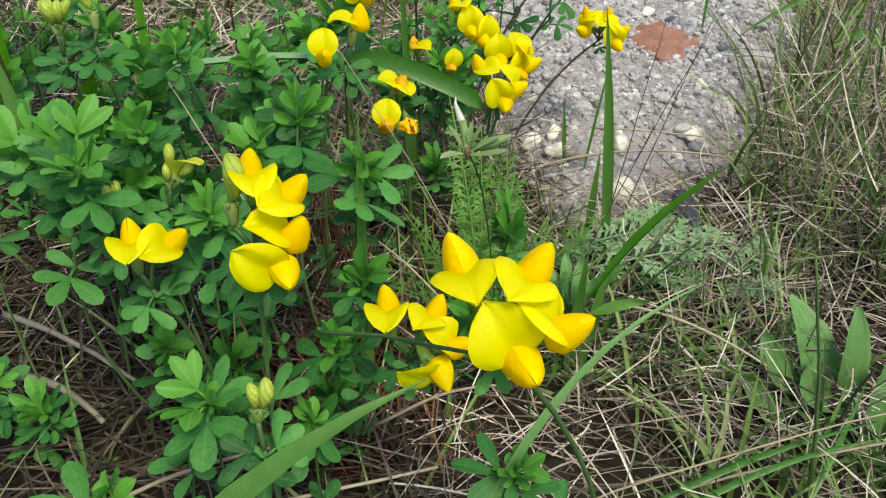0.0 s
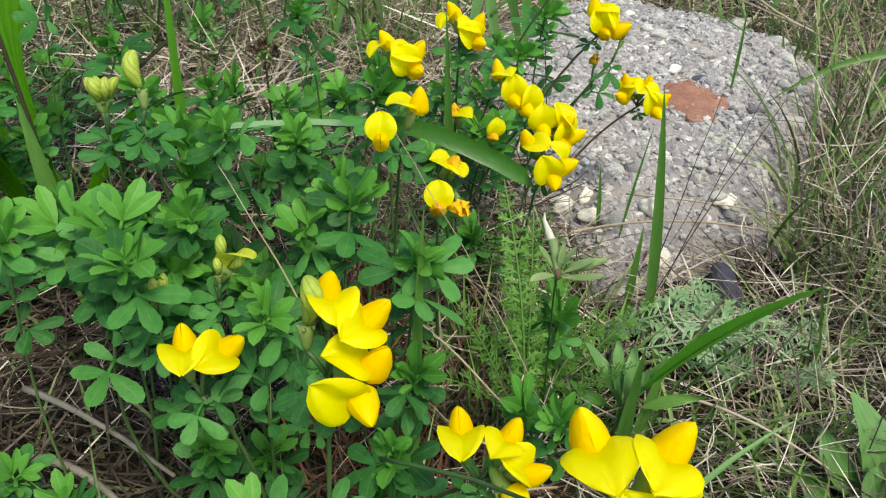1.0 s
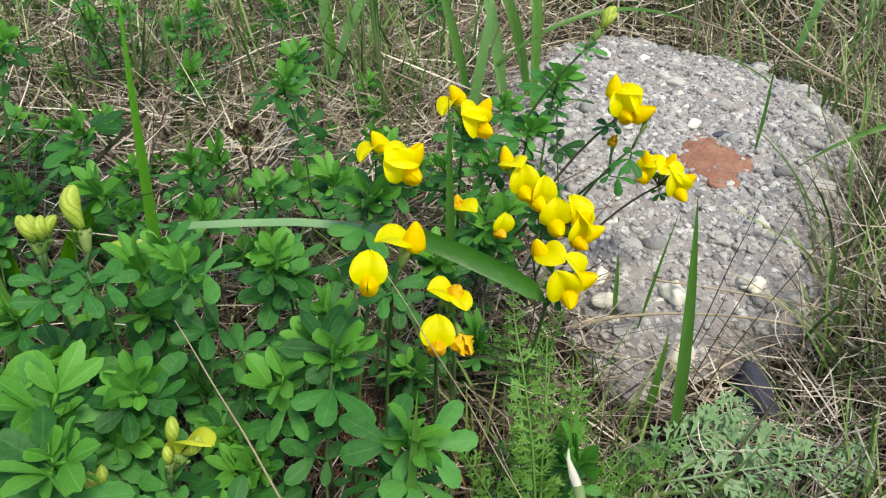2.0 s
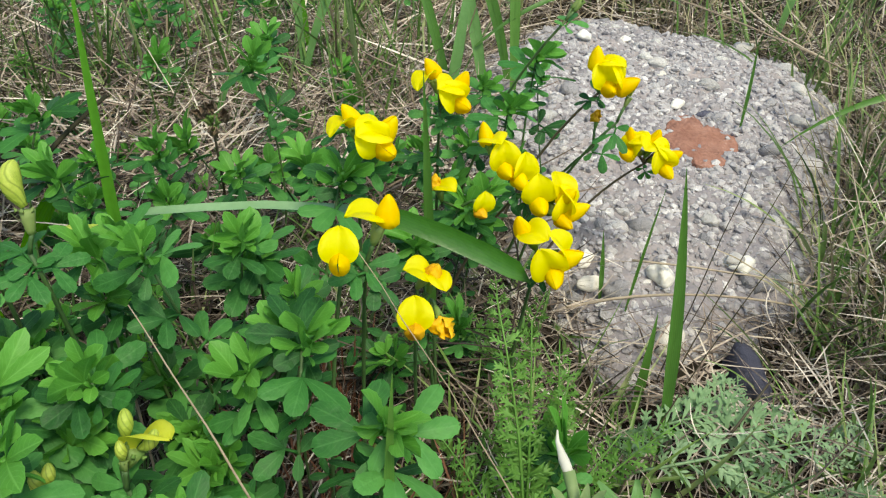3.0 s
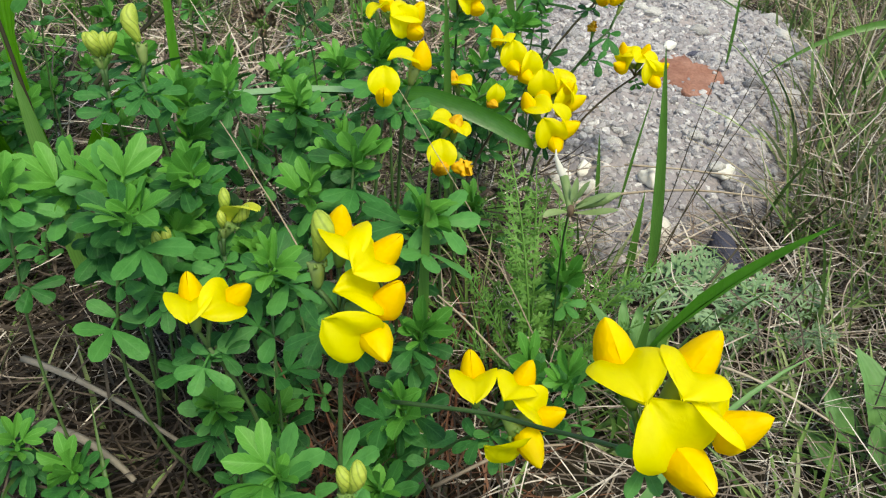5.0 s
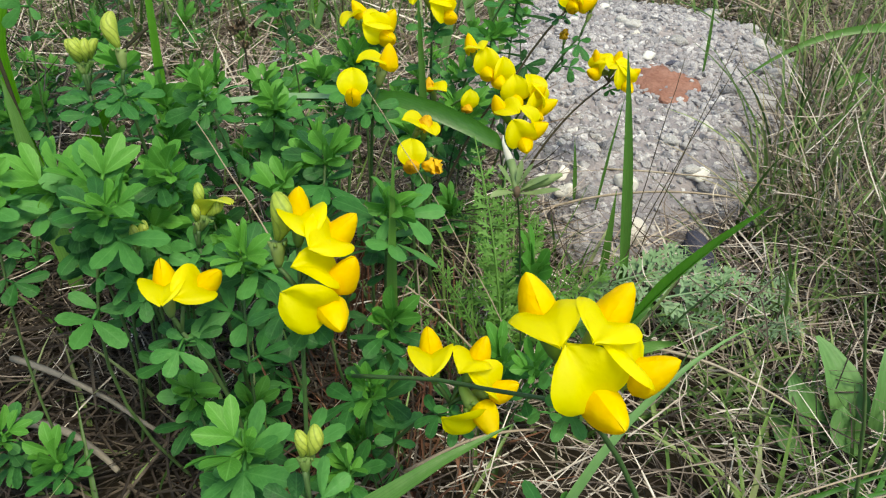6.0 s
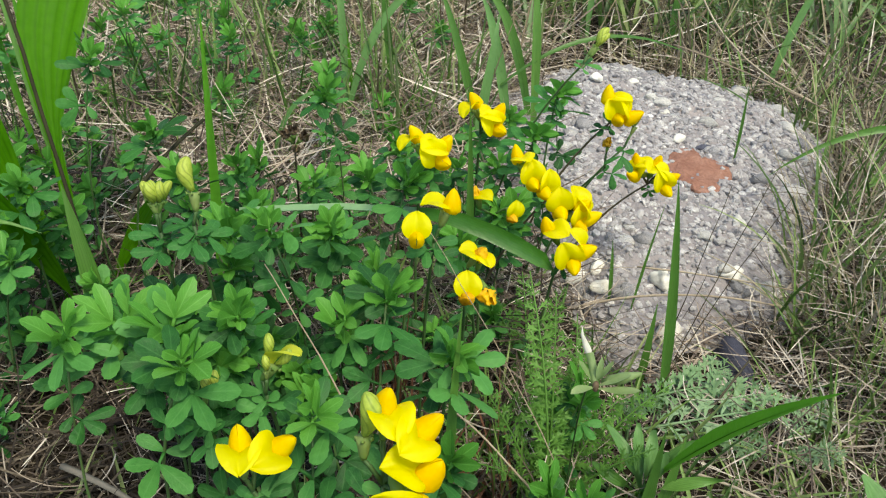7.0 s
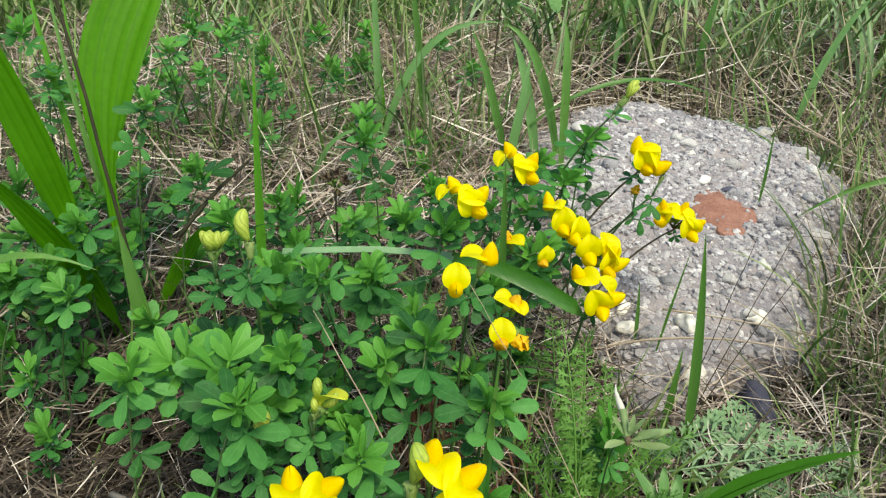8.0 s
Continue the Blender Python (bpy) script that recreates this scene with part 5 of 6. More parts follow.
yarrow("bright green feathery yarrow standing among straw", 0.014, 0.205, [(20, 70, 0.070, 0.012), (-8, 62, 0.060, 0.011), (48, 58, 0.055, 0.011), (-60, 50, 0.055, 0.011), (170, 45, 0.04, 0.011)], FRESHFEATHER, 0.95, 24)
yarrow("fresh yarrow tuft at the foot of the slab", 0.004, 0.262, [(10, 62, 0.05, 0.013), (-40, 55, 0.045, 0.012), (55, 52, 0.045, 0.012)], FRESHFEATHER, 1.0, 18)


def yarrow_lying(foot, lines):
    """Grey-green leaves, each from one point to another above the straw."""
    o = Vector((*foot, gz(*foot)))
    ob = thing("yarrow", "grey-green cut yarrow leaves lying over straw", "yarrow", "yarrow plants", m=Matrix.Translation(o))
    for k, (ax, ay, az, bx, by, bz, width) in enumerate(lines):
        a, b = Vector((ax, ay, az)) - o, Vector((bx, by, bz)) - o
        part("leaf", feather_mesh((b - a).length, width, 300 + int(ax * 1e4) + k, FEATHER, 1.0, 13), ob, m=to_frame(a, b - a, (0.1, -0.35, 0.9)))
        g = Geo()
        g.tube(curve_points((0, 0, -0.003), (a.x * 0.3, a.y * 0.3, a.z * 0.8), a, 4), [0.0006] * 5, 4)
        part("leafstalk", g.mesh("leafstalk", FEATHER), ob)


yarrow_lying((0.038, 0.228), [(0.039, 0.2230, 0.020, 0.0994, 0.2323, 0.020, 0.018), (0.034, 0.2378, 0.018, 0.048, 0.2253, 0.026, 0.014),
                              (0.0402, 0.2367, 0.020, 0.0803, 0.2504, 0.022, 0.018)])
yarrow_lying((0.056, 0.238), [(0.0538, 0.2448, 0.018, 0.0801, 0.2597, 0.020, 0.015), (0.055, 0.234, 0.018, 0.090, 0.243, 0.022, 0.016),
                              (0.060, 0.230, 0.014, 0.085, 0.218, 0.020, 0.014)])
yarrow_lying((0.092, 0.226), [(0.094, 0.228, 0.014, 0.112, 0.243, 0.020, 0.014), (0.090, 0.222, 0.014, 0.106, 0.210, 0.020, 0.013)])
yarrow("small feathery yarrow under trefoil leaves", -0.015, 0.205, [(30, 40, 0.04, 0.014), (-40, 38, 0.04, 0.014), (120, 35, 0.035, 0.013)], FRESHFEATHER)


# ---- white seed head ----
o = Vector((0.0128, 0.1953, gz(0.0128, 0.1953)))
head = thing("closed_seed_head", "white closed seed head with pale green cup and spread bracts", "seed head", m=Matrix.Translation(o))
node = Vector((0.0014, 0.1322, 0.1157)) - o
g = Geo()
g.tube(curve_points((0, 0, -0.003), (-0.006, -0.02, node.z * 0.75), node, 8), [0.00022] * 9, 6)
part("stem", g.mesh("stem", STEM), head)
g = Geo()
g.tube([Vector(p) - o for p in ((0.0014, 0.132, 0.1155), (0.0012, 0.1334, 0.1167), (0.0009, 0.135, 0.1181), (0.0003, 0.1369, 0.1199))], [0.00048, 0.00071, 0.00079, 0.00079], 9)
part("cup", g.mesh("cup", PALECUP), head, "pale green cup")
g = Geo()
g.tube([Vector(p) - o for p in ((0.0004, 0.1365, 0.1195), (0.0001, 0.1371, 0.1201), (-0.0003, 0.1379, 0.1207), (-0.0007, 0.1387, 0.1215), (-0.0011, 0.1395, 0.1223), (-0.0011, 0.1404, 0.1233))], [0.00055, 0.00068, 0.00066, 0.00045, 0.00028, 0.00010], 10)
part("tuft", g.mesh("tuft", DOWN), head, "white downy tuft")
g = Geo()
g.tube([Vector(p) - o for p in ((0.0026, 0.133, 0.1161), (0.0042, 0.1326, 0.1172), (0.0064, 0.1321, 0.1183), (0.0093, 0.1319, 0.1197))], [0.0005, 0.0010, 0.0011, 0.0003], 9)
part("pod", g.mesh("pod", PALECUP), head, "pale green side pod")
g = Geo()
g.tube([node + Vector((0, 0, z)) for z in (-0.0010, -0.0006, 0.0002, 0.0008, 0.0012)], [0.0003, 0.0006, 0.0007, 0.0006, 0.0003], 8)
part("joint", g.mesh("joint", DEAD), head, "brownish joint")
g = Geo()
g.strip(blade_rows([p - o for p in curve_points((0.0014, 0.1323, 0.1158), (0.0041, 0.1309, 0.1179), (0.0073, 0.1309, 0.1201), 8)], 0.0015, (-0.01, -0.06, 1), 0.35, leaf_shape))
part("bract", g.mesh("bract", PALECUP), head)
g = Geo()
g.strip(blade_rows([p - o for p in curve_points((0.0015, 0.1321, 0.1156), (0.0051, 0.1292, 0.1167), (0.0088, 0.1285, 0.1185), 8)], 0.0021, (-0.01, -0.06, 1), 0.35, leaf_shape))
part("bract", g.mesh("bract", PALECUP), head)
g = Geo()
g.strip(blade_rows([p - o for p in curve_points((0.0012, 0.1321, 0.1156), (-0.0014, 0.1307, 0.1165), (-0.0036, 0.1292, 0.1162), 8)], 0.0019, (-0.01, -0.06, 1), 0.35, leaf_shape))
part("bract", g.mesh("bract", PALECUP), head)
g = Geo()
g.strip(blade_rows([p - o for p in curve_points((0.0008, 0.1329, 0.1162), (-0.0007, 0.1329, 0.1186), (-0.0022, 0.1338, 0.1206), 8)], 0.0013, (-0.01, -0.06, 1), 0.35, leaf_shape))
part("bract", g.mesh("bract", PALECUP), head)
g = Geo()
g.strip(blade_rows([p - o for p in curve_points((0.0018, 0.1328, 0.1163), (0.0026, 0.1323, 0.1188), (0.0042, 0.133, 0.1213), 8)], 0.0013, (-0.01, -0.06, 1), 0.35, leaf_shape))
part("bract", g.mesh("bract", PALECUP), head)
g = Geo()
g.strip(blade_rows([p - o for p in curve_points((0.0014, 0.1327, 0.1162), (0.0018, 0.1325, 0.1188), (0.0021, 0.1338, 0.1215), 8)], 0.0011, (-0.01, -0.06, 1), 0.35, leaf_shape))
part("bract", g.mesh("bract", PALECUP), head)


# ---- stones ----
def stone(label, place, size, material, seed, turn=0.0, tilt=0.0, name="pebble"):
    me = pebble_mesh(name, seed, material, 0.75, 3)
    for v in me.vertices:
        v.co = Vector(v.co) * (1 + 0.06 * noise.noise(Vector(v.co) * 3))
    return thing(name, label, "stone", "loose stones", data=me, m=Matrix.Translation((*place, top_z(*place) + 0.35 * size[2])) @ pose(0, 0, 0, tilt, 0, turn) @ Matrix.Diagonal((*size, 1)))


stone("white rounded pebble in straw beside the slab", (0.0665, 0.2945), (0.0056, 0.0054, 0.0085), WHITESTONE, 1, 30)
stone("pale oblong pebble at the slab foot", (0.0675, 0.322), (0.0033, 0.0061, 0.0061), WHITESTONE, 2, 20)
stone("pale rounded pebble at the slab foot", (0.0405, 0.3225), (0.0039, 0.0037, 0.0049), WHITESTONE, 3)
stone("white small pebble at the slab foot", (0.0405, 0.338), (0.0033, 0.0029, 0.0049), WHITESTONE, 4, 70)
stone("pale pebble half hidden under trefoil", (0.030, 0.333), (0.0037, 0.0037, 0.0049), WHITESTONE, 5)
stone("pale flat pebble at the slab foot", (0.049, 0.314), (0.0037, 0.0029, 0.0049), PEBBLE, 6)
stone("long dark blue-grey stone beside the slab", (0.0905, 0.277), (0.0040, 0.0150, 0.0125), DARKSTONE, 7, 4, name="dark_stone")
stone("pale angular stone against the dark stone", (0.0810, 0.2660), (0.0050, 0.0042, 0.0090), WHITESTONE, 8, 10)
stone("small grey stone in straw", (0.058, 0.272), (0.0037, 0.0033, 0.0049), PEBBLE, 9)

stone("pale pebble set in the slab surface", (0.0985, 0.3325), (0.0036, 0.0030, 0.0040), PALESTONE, 20, 0)
stone("pale pebble set in the slab surface", (0.1180, 0.3295), (0.0040, 0.0034, 0.0042), PALESTONE, 21, 50)
stone("pale pebble set in the slab surface", (0.1036, 0.3266), (0.0030, 0.0026, 0.0034), PEBBLE, 22, 100)
stone("pale pebble set in the slab surface", (0.0944, 0.3562), (0.0030, 0.0026, 0.0034), PALESTONE, 23, 150)
stone("pale pebble set in the slab surface", (0.1010, 0.3539), (0.0026, 0.0024, 0.0030), PEBBLE, 24, 200)
stone("pale pebble set in the slab surface", (0.1813, 0.5015), (0.0046, 0.0040, 0.0046), PALESTONE, 26, 300)
stone("pale pebble set in the slab surface", (0.1295, 0.4988), (0.0046, 0.0038, 0.0046), PALESTONE, 27, 350)
stone("pale pebble set in the slab surface", (0.1579, 0.4779), (0.0036, 0.0030, 0.0040), PEBBLE, 28, 400)
stone("pale pebble set in the slab surface", (0.1874, 0.4867), (0.0050, 0.0045, 0.0050), PEBBLE, 29, 450)
chance = random.Random(77)
for k in range(26):
    while True:
        x, y = chance.uniform(0.02, 0.20), chance.uniform(0.31, 0.60)
        if in_slab(x, y, 0.93) and math.hypot((x - BRICK_AT[0]) / 0.025, (y - BRICK_AT[1]) / 0.035) > 1:
            break
    size = 0.0028 + 0.0030 * chance.random() ** 2
    stone("pale pebble set in the slab surface" if k % 3 else "grey pebble set in the slab surface", (x, y), (size, size * chance.uniform(0.7, 0.95), size * 0.9), (PALESTONE, WHITESTONE, PALESTONE)[k % 3], 40 + k, chance.uniform(0, 360))
stone("dull grey stone set in the slab surface", (0.1586, 0.4174), (0.0065, 0.0060, 0.0070), PEBBLE, 30, 500)

bm = bmesh.new()
bmesh.ops.create_icosphere(bm, subdivisions=5, radius=1)
for v in bm.verts:
    a = math.atan2(v.co.y, v.co.x)
    k = 0.98 + 0.07 * math.cos(4 * a - 0.9) + 0.08 * math.cos(2 * a + 1.2) + 0.08 * noise.noise(Vector((math.cos(a) * 3, math.sin(a) * 3, 3))) + 0.07 * noise.noise(Vector((math.cos(a) * 9, math.sin(a) * 9, 1)))
    k -= 0.2 * math.exp(-((a - 1.25) / 0.16) ** 2)
    v.co = Vector((v.co.x * 0.0185 * k, v.co.y * 0.0275 * k, math.copysign(abs(v.co.z) ** 0.5, v.co.z) * 0.0045))
    v.co.z += 0.0014 * noise.noise(v.co * 110) + 0.0008 * noise.noise(v.co * 500)
me = bpy.data.meshes.new("brick_fragment")
bm.to_mesh(me)
bm.free()
me.materials.append(BRICK)
me.shade_smooth()
thing("brick_fragment", "worn red brick fragment set into the concrete slab", "brick", data=me, m=pose(*BRICK_AT, slab_z(*BRICK_AT) - 0.0028, 3, 2, -8))
# added stone that stands for the dark nick in the brick's rim
stone("added dark stone for the nick in the brick's rim", (0.1185, 0.4625), (0.0040, 0.0026, 0.0030), DARKSTONE, 12, 10)

# ---- straw and grass ----
def spots(n, x0, x1, y0, y1, keep, seed):
    rnd = np.random.RandomState(seed)
    out = []
    while len(out) < n:
        for x, y in rnd.uniform((x0, y0), (x1, y1), (n, 2)):
            if keep(x, y):
                out.append((x, y))
    return np.array(out[:n])


def many(name, label, category, material, xy, seed, lean, length, width, bend, heap=0.0, segs=4, taper=2.2, twist=0.0, fold=0.3):
    rnd = np.random.RandomState(seed)
    n = len(xy)
    z = np.array([gz(x, y) for x, y in xy]) + rnd.uniform(0, 1, n) ** 1.6 * heap
    return sheaf(name, label, category, material, np.c_[xy, z], rnd.uniform(0, 2 * np.pi, n), rnd.uniform(*lean, n), rnd.uniform(*length, n),
                 rnd.uniform(*width, n), rnd.uniform(*bend, n), segs, fold, taper, twist)


off_slab = lambda x, y: not in_slab(x, y, 1.0)
# shaded patches, given darker litter and less pale straw
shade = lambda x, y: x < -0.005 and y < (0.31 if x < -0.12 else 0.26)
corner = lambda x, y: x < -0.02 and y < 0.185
gap = lambda x, y: 0.036 < x < 0.092 and 0.238 < y < 0.33
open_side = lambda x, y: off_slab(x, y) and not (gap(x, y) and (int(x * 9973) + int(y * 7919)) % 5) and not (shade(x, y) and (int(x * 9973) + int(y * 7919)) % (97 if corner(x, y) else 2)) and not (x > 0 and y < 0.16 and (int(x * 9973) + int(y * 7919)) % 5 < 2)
edge = lambda x, y: not in_slab(x, y, 0.93)
many("straw_litter", "matted pale and brown dry straw", "straw", STRAW, spots(14000, -0.30, 0.32, 0.06, 0.62, open_side, 1), 2, (1.15, 1.8), (0.010, 0.042), (0.00013, 0.00036), (-0.7, 0.7), 0.030, 6, 8, 0.16)
many("straw_litter", "loose dry straw stems heaped in the grass", "straw", STRAW, spots(2600, -0.28, 0.30, 0.08, 0.6, open_side, 3), 4, (0.9, 1.5), (0.015, 0.05), (0.0002, 0.00048), (-0.2, 0.9), 0.02, 5, 6, 0.05)
many("straw_litter", "dry straw scattered along the slab edge", "straw", STRAW, spots(130, 0.0, 0.2, 0.26, 0.66, lambda x, y: in_slab(x, y, 1.06) and not in_slab(x, y, 0.9), 5), 6, (1.45, 1.62), (0.015, 0.05), (0.0004, 0.0008), (-0.15, 0.15), 0.014, 4, 8)
many("straw_litter", "fine dry straw in front of the slab", "straw", PINKSTRAW, spots(430, -0.01, 0.13, 0.23, 0.315, lambda x, y: not in_slab(x, y, 0.96), 41), 42, (1.3, 1.75), (0.012, 0.045), (0.0003, 0.0006), (-0.4, 0.4), 0.014, 5, 8, 0.1)
many("straw_litter", "pinkish dry straw behind the trefoil", "straw", PINKSTRAW, spots(9000, -0.45, 0.02, 0.36, 0.85, lambda x, y: off_slab(x, y) and not (x < -0.20 and y < 0.55 and (int(x * 9973) + int(y * 7919)) % 5 < 3), 7), 8, (1.1, 1.75), (0.025, 0.08), (0.0005, 0.0011), (-0.4, 0.6), 0.034, 5, 6, 0.05)
many("straw_litter", "brown matted straw behind the trefoil", "straw", STRAW, spots(3600, -0.45, -0.10, 0.30, 0.75, off_slab, 71), 72, (1.0, 1.7), (0.02, 0.07), (0.0004, 0.0010), (-0.4, 0.6), 0.034, 5, 6, 0.08)
# brown stems; the shade of the front left is in their colour
many("damp_litter", "brown dead stems under the trefoil, darkened for the shade there", "straw", SHADESTRAW, spots(4800, -0.28, 0.0, 0.05, 0.31, lambda x, y: shade(x, y) and not (corner(x, y) and (int(x * 9973) + int(y * 7919)) % 2), 31), 32, (1.2, 1.8), (0.012, 0.05), (0.0003, 0.0008), (-0.7, 0.7), 0.020, 6, 8, 0.16)
many("russet_tuft", "reddish brown dead stalks under trefoil", "straw", RUSSET, spots(130, -0.064, -0.040, 0.225, 0.258, off_slab, 9), 10, (0.0, 0.5), (0.02, 0.05), (0.0005, 0.0010), (-0.3, 0.5), 0.0, 4, 6)

many("russet_tuft", "reddish brown dead stalks under trefoil", "straw", RUSSET, spots(260, -0.055, -0.004, 0.145, 0.22, off_slab, 73), 74, (0.1, 1.3), (0.015, 0.045), (0.0003, 0.0008), (-0.3, 0.6), 0.006, 5, 6, 0.05)

many("straw_litter", "loose brown straw beside the dark stone", "straw", STRAW, spots(220, 0.098, 0.140, 0.235, 0.30, off_slab, 91), 92, (1.2, 1.7), (0.012, 0.04), (0.0003, 0.0006), (-0.6, 0.6), 0.012, 5, 8, 0.16)
many("low_grass", "dark green grass leaning over straw", "grass", FIELD, spots(270, 0.060, 0.15, 0.085, 0.165, off_slab, 93), 94, (0.2, 1.3), (0.02, 0.05), (0.0006, 0.0018), (0.0, 0.8), 0.006, 5, 3, 0.06)

# fine low grass among the straw
many("low_grass", "fine low green grass among straw", "grass", FIELD, spots(900, -0.28, 0.30, 0.06, 0.60, lambda x, y: off_slab(x, y) and not (x > 0.02 and y < 0.22 and int(x * 9973) % 3), 11), 12, (0.2, 1.2), (0.02, 0.055), (0.0008, 0.0018), (0.1, 0.9), 0.0, 5)
many("low_grass", "yellow-green fine grass lying over straw", "grass", FIELD, spots(150, 0.025, 0.12, 0.175, 0.235, off_slab, 61), 62, (0.5, 1.5), (0.018, 0.045), (0.0006, 0.0016), (-0.3, 0.6), 0.016, 5, 3, 0.06)
many("low_grass", "fine green grass among yarrow", "grass", FIELD, spots(120, -0.015, 0.04, 0.18, 0.27, off_slab, 63), 64, (0.1, 0.9), (0.02, 0.05), (0.0006, 0.0016), (0.0, 0.6), 0.004, 5, 3, 0.06)
# dry and green tufts beside the slab
right = lambda x, y: not in_slab(x, y, 1.04) and x > 0.125 + 0.25 * max(0, 0.30 - y)
many("dry_grass", "dry brown upright grass beside the slab", "grass", FADED, spots(1000, 0.11, 0.36, 0.20, 0.60, right, 13), 14, (0.0, 0.9), (0.03, 0.085), (0.0005, 0.0012), (0.0, 0.9), 0.0, 5, 4, 0.05)
many("green_grass", "green upright grass beside the slab", "grass", FIELD, spots(270, 0.135, 0.38, 0.22, 0.66, right, 15), 16, (0.0, 0.6), (0.05, 0.12), (0.0009, 0.0024), (0.1, 1.0), 0.0, 6, 2.4)
many("green_grass", "fine upright green grass in front of the slab corner", "grass", FIELD, spots(170, 0.10, 0.19, 0.225, 0.34, off_slab, 131), 132, (0.0, 0.7), (0.025, 0.065), (0.0006, 0.0015), (0.0, 0.8), 0.0, 6, 3, 0.05)
many("straw_litter", "pale tangled straw beside the slab", "straw", STRAW, spots(1900, 0.10, 0.32, 0.19, 0.50, right, 111), 112, (0.5, 1.7), (0.02, 0.06), (0.0002, 0.0005), (-0.5, 0.8), 0.045, 6, 6, 0.12)
rim = lambda x, y: in_slab(x, y, 1.08) and not in_slab(x, y, 0.88) and (x > 0.13 or y > 0.5)
many("dry_grass", "dry grass growing over the slab edge", "grass", FADED, spots(260, -0.05, 0.28, 0.25, 0.68, rim, 51), 52, (0.2, 1.4), (0.02, 0.06), (0.0004, 0.0010), (0.0, 0.9), 0.02, 5, 4, 0.06)
many("straw_litter", "pale straw fallen over the slab edge", "straw", PINKSTRAW, spots(420, -0.05, 0.28, 0.25, 0.68, rim, 53), 54, (1.3, 1.7), (0.015, 0.05), (0.0003, 0.0008), (-0.3, 0.3), 0.024, 5, 8, 0.1)
many("green_grass", "green grass at the slab edge", "grass", FIELD, spots(70, 0.13, 0.26, 0.28, 0.60, rim, 55), 56, (0.1, 0.7), (0.04, 0.09), (0.0012, 0.0026), (0.1, 1.0), 0.0, 6, 2.4)
# low green growth between the trefoil and the straw behind it
fringe = lambda x, y: not in_slab(x, y, 1.02) and (x < -0.16 or (int(x * 9973) + int(y * 7919)) % 3 > 0)
many("low_grass", "fine green grass growing through brown straw", "grass", FIELD, spots(1300, -0.42, 0.0, 0.26, 0.56, fringe, 101), 102, (0.1, 1.2), (0.02, 0.06), (0.0006, 0.0020), (0.0, 0.9), 0.008, 5, 3, 0.06)
many("damp_litter", "brown damp dead stems behind the trefoil", "straw", DAMP, spots(2600, -0.42, 0.02, 0.25, 0.50, lambda x, y: off_slab(x, y) and y < (0.50 if x < -0.2 else 0.40), 103), 104, (0.9, 1.7), (0.015, 0.06), (0.0004, 0.0010), (-0.5, 0.7), 0.030, 6, 6, 0.12)
# tall grass behind
behind = lambda x, y: not in_slab(x, y, 1.06)
def clumps(n, each, x0, x1, y0, y1, keep, seed, spread=0.02):
    """Places gathered into tufts."""
    rnd = np.random.RandomState(seed)
    out = np.repeat(spots(n, x0, x1, y0, y1, keep, seed), each, 0) + rnd.normal(0, spread, (n * each, 2))
    return np.array([p for p in out if keep(*p)])


many("tall_grass", "tall green grass behind the slab", "grass", FIELD, clumps(130, 16, -0.75, 0.75, 0.72, 1.5, behind, 17, 0.018), 18, (0.0, 0.45), (0.06, 0.16), (0.002, 0.0060), (0.1, 1.4), 0.0, 6, 2.4)
many("tall_grass", "silvery green grass behind the slab", "grass", SILVER, clumps(70, 9, -0.6, 0.7, 0.68, 1.2, behind, 43, 0.016), 44, (0.0, 0.6), (0.06, 0.15), (0.0025, 0.0060), (0.2, 1.7), 0.0, 7, 2.4)
many("tall_dry_grass", "dry brown grass behind the slab", "grass", FADED, clumps(170, 26, -0.75, 0.75, 0.61, 1.4, behind, 19, 0.016), 20, (0.0, 1.2), (0.03, 0.12), (0.0007, 0.0017), (0.0, 1.1), 0.0, 5, 4, 0.05)
many("straw_litter", "brown fallen straw behind the slab", "straw", STRAW, spots(3000, -0.1, 0.6, 0.55, 1.0, behind, 45), 46, (1.0, 1.7), (0.03, 0.09), (0.0006, 0.0013), (-0.3, 0.6), 0.03, 5, 6, 0.05)
many("tall_grass", "green grass behind the trefoil", "grass", FIELD, clumps(46, 9, -0.5, 0.0, 0.44, 0.65, behind, 21), 22, (0.0, 0.5), (0.04, 0.12), (0.0010, 0.0026), (0.1, 0.9), 0.0, 5, 2.4)
many("tall_grass", "fresh green grass of the meadow edge", "grass", FIELD, clumps(70, 12, -0.75, -0.05, 0.66, 1.0, behind, 121, 0.02), 122, (0.0, 0.6), (0.05, 0.13), (0.0018, 0.0048), (0.1, 1.2), 0.0, 6, 2.4)
many("tall_dry_grass", "fading upright grass behind the trefoil", "grass", FADED, spots(200, -0.5, 0.0, 0.40, 0.65, behind, 23), 24, (0.0, 0.8), (0.04, 0.12), (0.0006, 0.0014), (0.0, 0.9), 0.0, 5, 4, 0.05)
many("far_grass", "rough grass of the meadow", "grass", FIELD, spots(4500, -3.0, 3.0, 1.4, 4.5, behind, 25), 26, (0.0, 0.5), (0.08, 0.2), (0.004, 0.009), (0.1, 0.9), 0.0, 4, 2.4)


def wide(n, seed, reach):
    """Places that thin out all round, clear of the middle."""
    p = np.random.RandomState(seed).normal(0, reach, (n, 2)) + (0, 0.6)
    return p[~((p[:, 0] > -0.5) & (p[:, 0] < 0.42) & (p[:, 1] > -0.22) & (p[:, 1] < 1.4))]


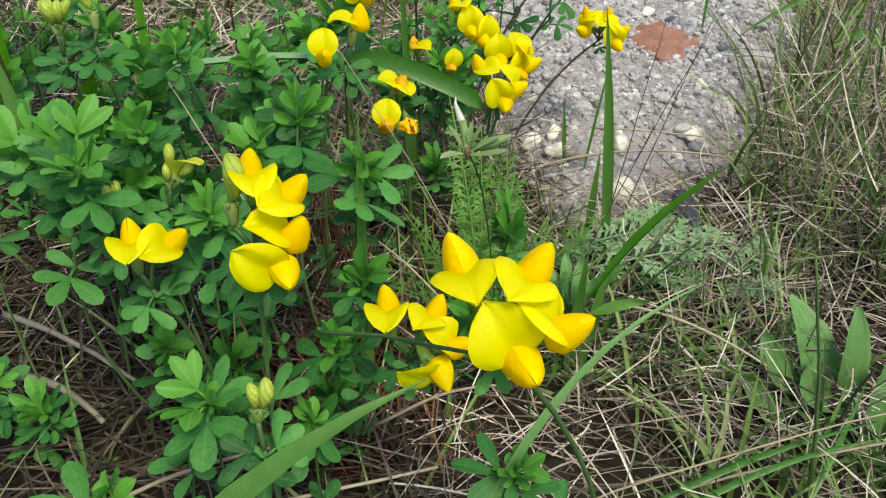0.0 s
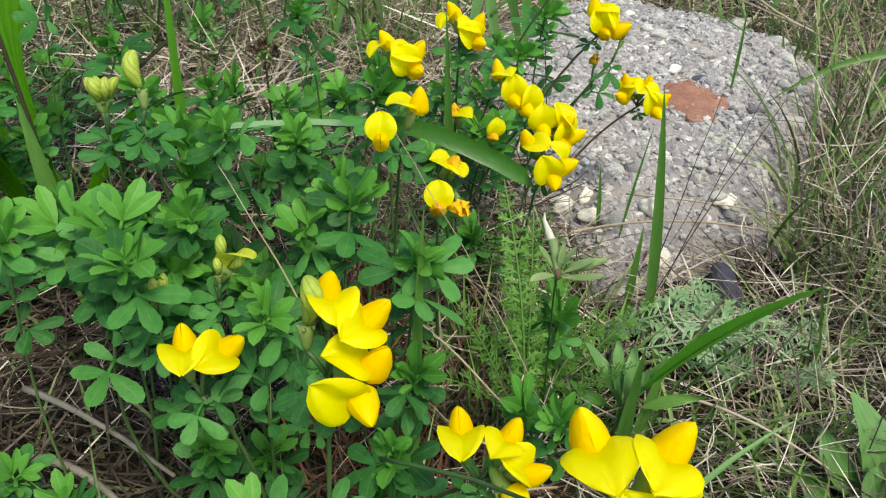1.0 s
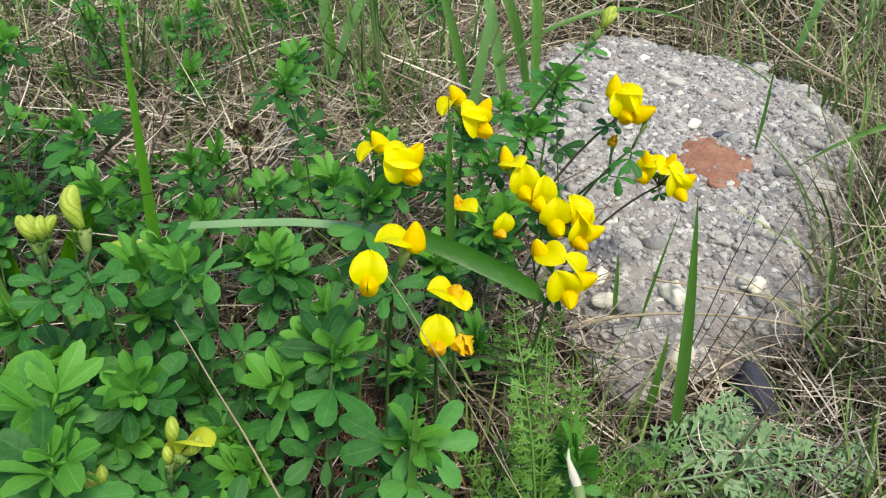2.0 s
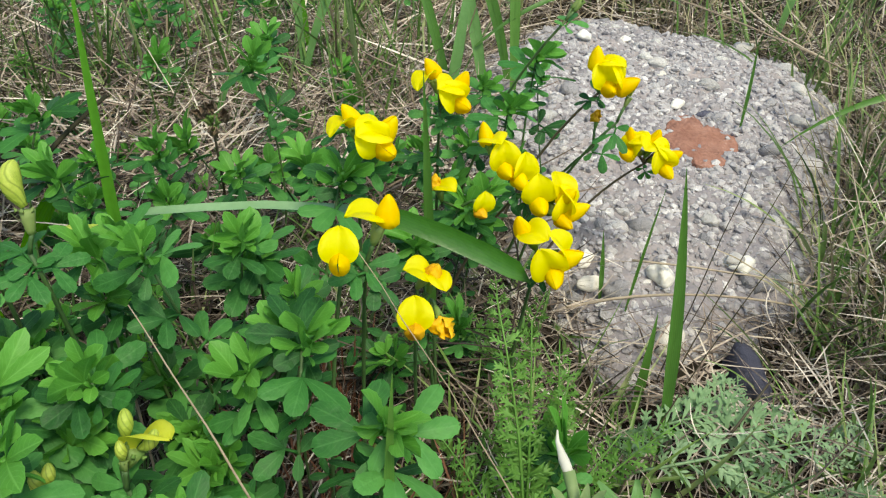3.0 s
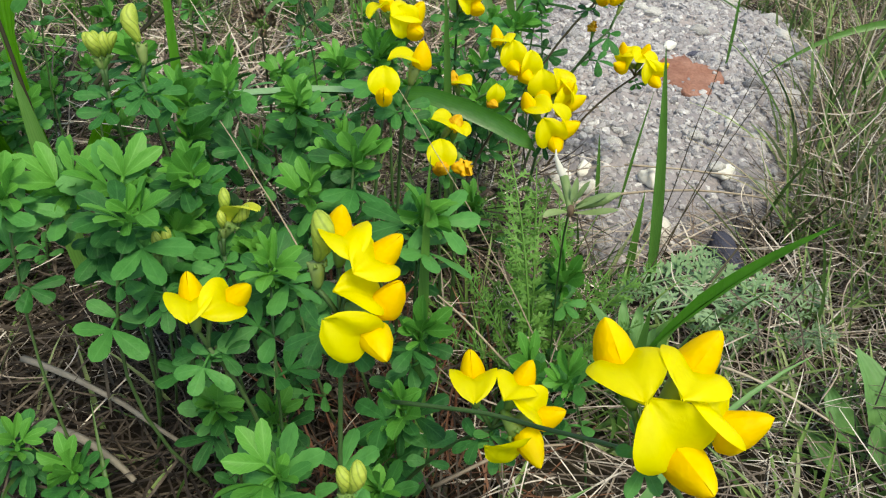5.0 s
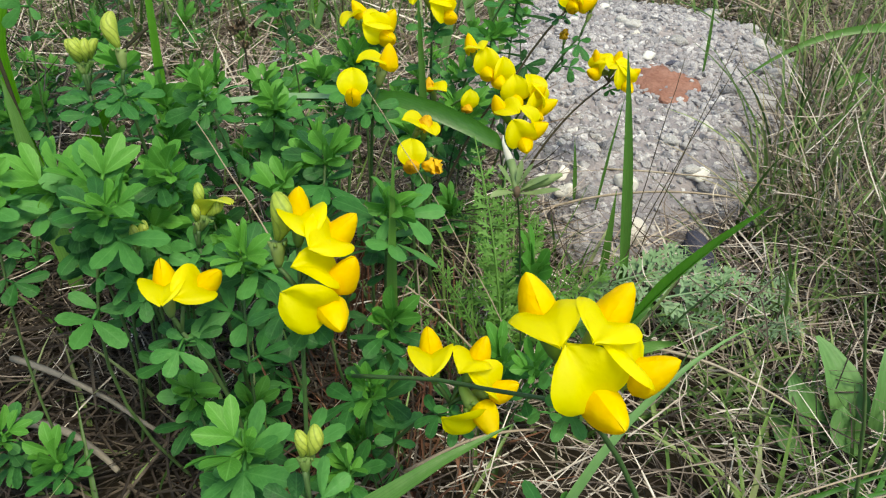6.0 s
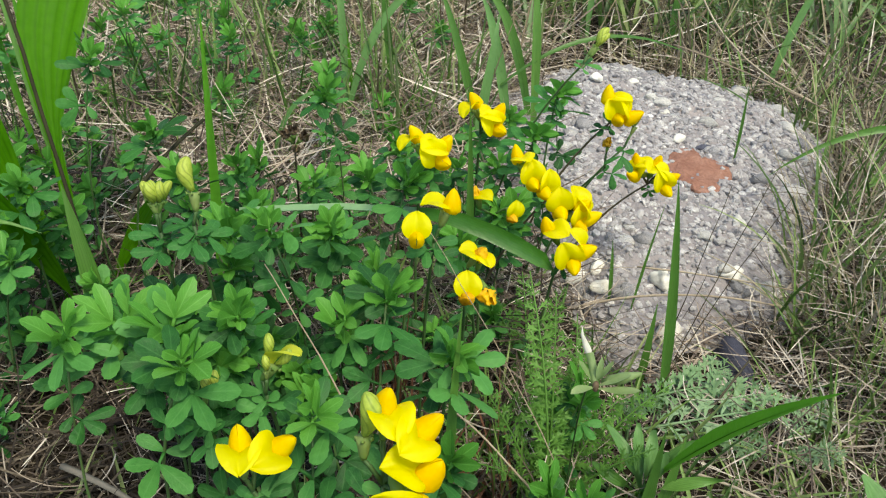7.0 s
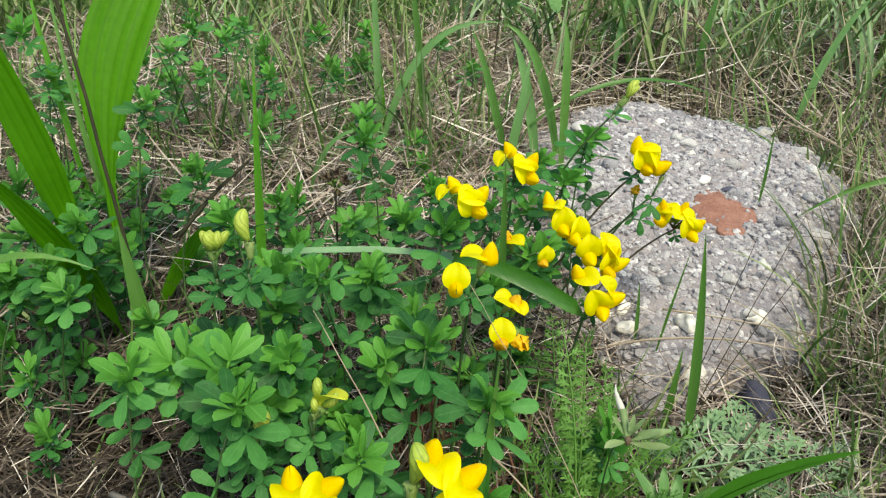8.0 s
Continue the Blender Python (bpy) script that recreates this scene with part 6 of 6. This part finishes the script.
many("far_grass", "rough grass of the meadow", "grass", FIELD, wide(9000, 27, 1.1), 28, (0.0, 0.7), (0.05, 0.13), (0.003, 0.008), (0.1, 1.2), 0.0, 4, 2.4)
many("far_grass", "rough grass of the meadow", "grass", FIELD, wide(16000, 29, 3.2), 30, (0.0, 0.8), (0.10, 0.24), (0.008, 0.020), (0.1, 1.2), 0.0, 3, 2.4)
many("dry_meadow_grass", "dry straw of the meadow", "straw", PINKSTRAW, wide(9000, 47, 1.4), 48, (0.6, 1.6), (0.05, 0.14), (0.002, 0.005), (-0.3, 0.6), 0.02, 4, 6, 0.05)

# low growth round about
near = lambda x, y: not (-0.28 < x < 0.30 and 0.07 < y < 1.4) and not in_slab(x, y, 1.1)
many("straw_litter", "dry straw lying in the meadow", "straw", STRAW, spots(6000, -0.55, 0.48, -0.35, 0.60, near, 81), 82, (1.1, 1.7), (0.02, 0.06), (0.0006, 0.0014), (-0.5, 0.6), 0.015, 4, 8, 0.1)
many("low_grass", "short green grass of the meadow", "grass", FIELD, spots(1600, -0.55, 0.48, -0.35, 0.60, near, 83), 84, (0.2, 1.1), (0.02, 0.05), (0.0010, 0.0024), (0.1, 0.9), 0.0, 4)

# ---- pebbles of the slab ----
shapes = [broken_stone("pebble", k, PEBBLE, 6 + k % 5) if k % 3 else pebble_mesh("pebble", k, PEBBLE) for k in range(15)]
rnd = random.Random(5)
count = 0
while count < 290:
    x, y = rnd.uniform(-0.06, 0.22), rnd.uniform(0.26, 0.66)
    if not in_slab(x, y, 0.99) or math.hypot((x - BRICK_AT[0]) / 0.021, (y - BRICK_AT[1]) / 0.031) < 1:
        continue
    s = 0.0019 + 0.0036 * rnd.random() ** 2.0
    m = Matrix.Translation((x, y, slab_z(x, y) - s * rnd.uniform(0.0, 0.5))) @ pose(0, 0, 0, rnd.uniform(-30, 30), rnd.uniform(-30, 30), rnd.uniform(0, 360)) @ Matrix.Scale(s, 4)
    part("pebble", rnd.choice(shapes), slab, m=m)
    count += 1

ball = [np.array([v.co for v in me.vertices]) for me in shapes]
quads = np.array([tuple(p.vertices) for p in shapes[0].polygons])
vs, fs = [], []
total = 0
for k in range(42000):
    x, y = rnd.uniform(-0.11, 0.25), rnd.uniform(0.24, 0.67)
    if not in_slab(x, y, 1.01) or math.hypot((x - BRICK_AT[0]) / 0.0198, (y - BRICK_AT[1]) / 0.029) < 0.72:
        continue
    rough = min(1, max(0, (y - 0.30) / 0.13)) * (0.8 + 0.6 * noise.noise(Vector((x * 30, y * 30, 7))))
    if rnd.random() > 0.62 + 0.4 * rough:
        continue
    s = (0.0006 + 0.0019 * rnd.random() ** 1.7) * (0.82 + 0.18 * rough)
    c, sn, z = math.cos(k), math.sin(k), slab_z(x, y)
    p = ball[k % len(ball)]
    lift = rnd.uniform(-0.48, 0.24)
    tip = rnd.uniform(-0.5, 0.5)
    vs.append(np.c_[x + s * (p[:, 0] * c - p[:, 1] * sn), y + s * (p[:, 0] * sn + p[:, 1] * c), z + s * (p[:, 2] * 1.1 + tip * p[:, 0] + lift)])
    fs.append(quads + total)
    total += len(p)
me = bpy.data.meshes.new("grit")
me.from_pydata(np.concatenate(vs), [], np.concatenate(fs).tolist())
me.materials.append(GRIT)
tagged(part("grit", me, slab), "small grey and white grit", kind="stuff")
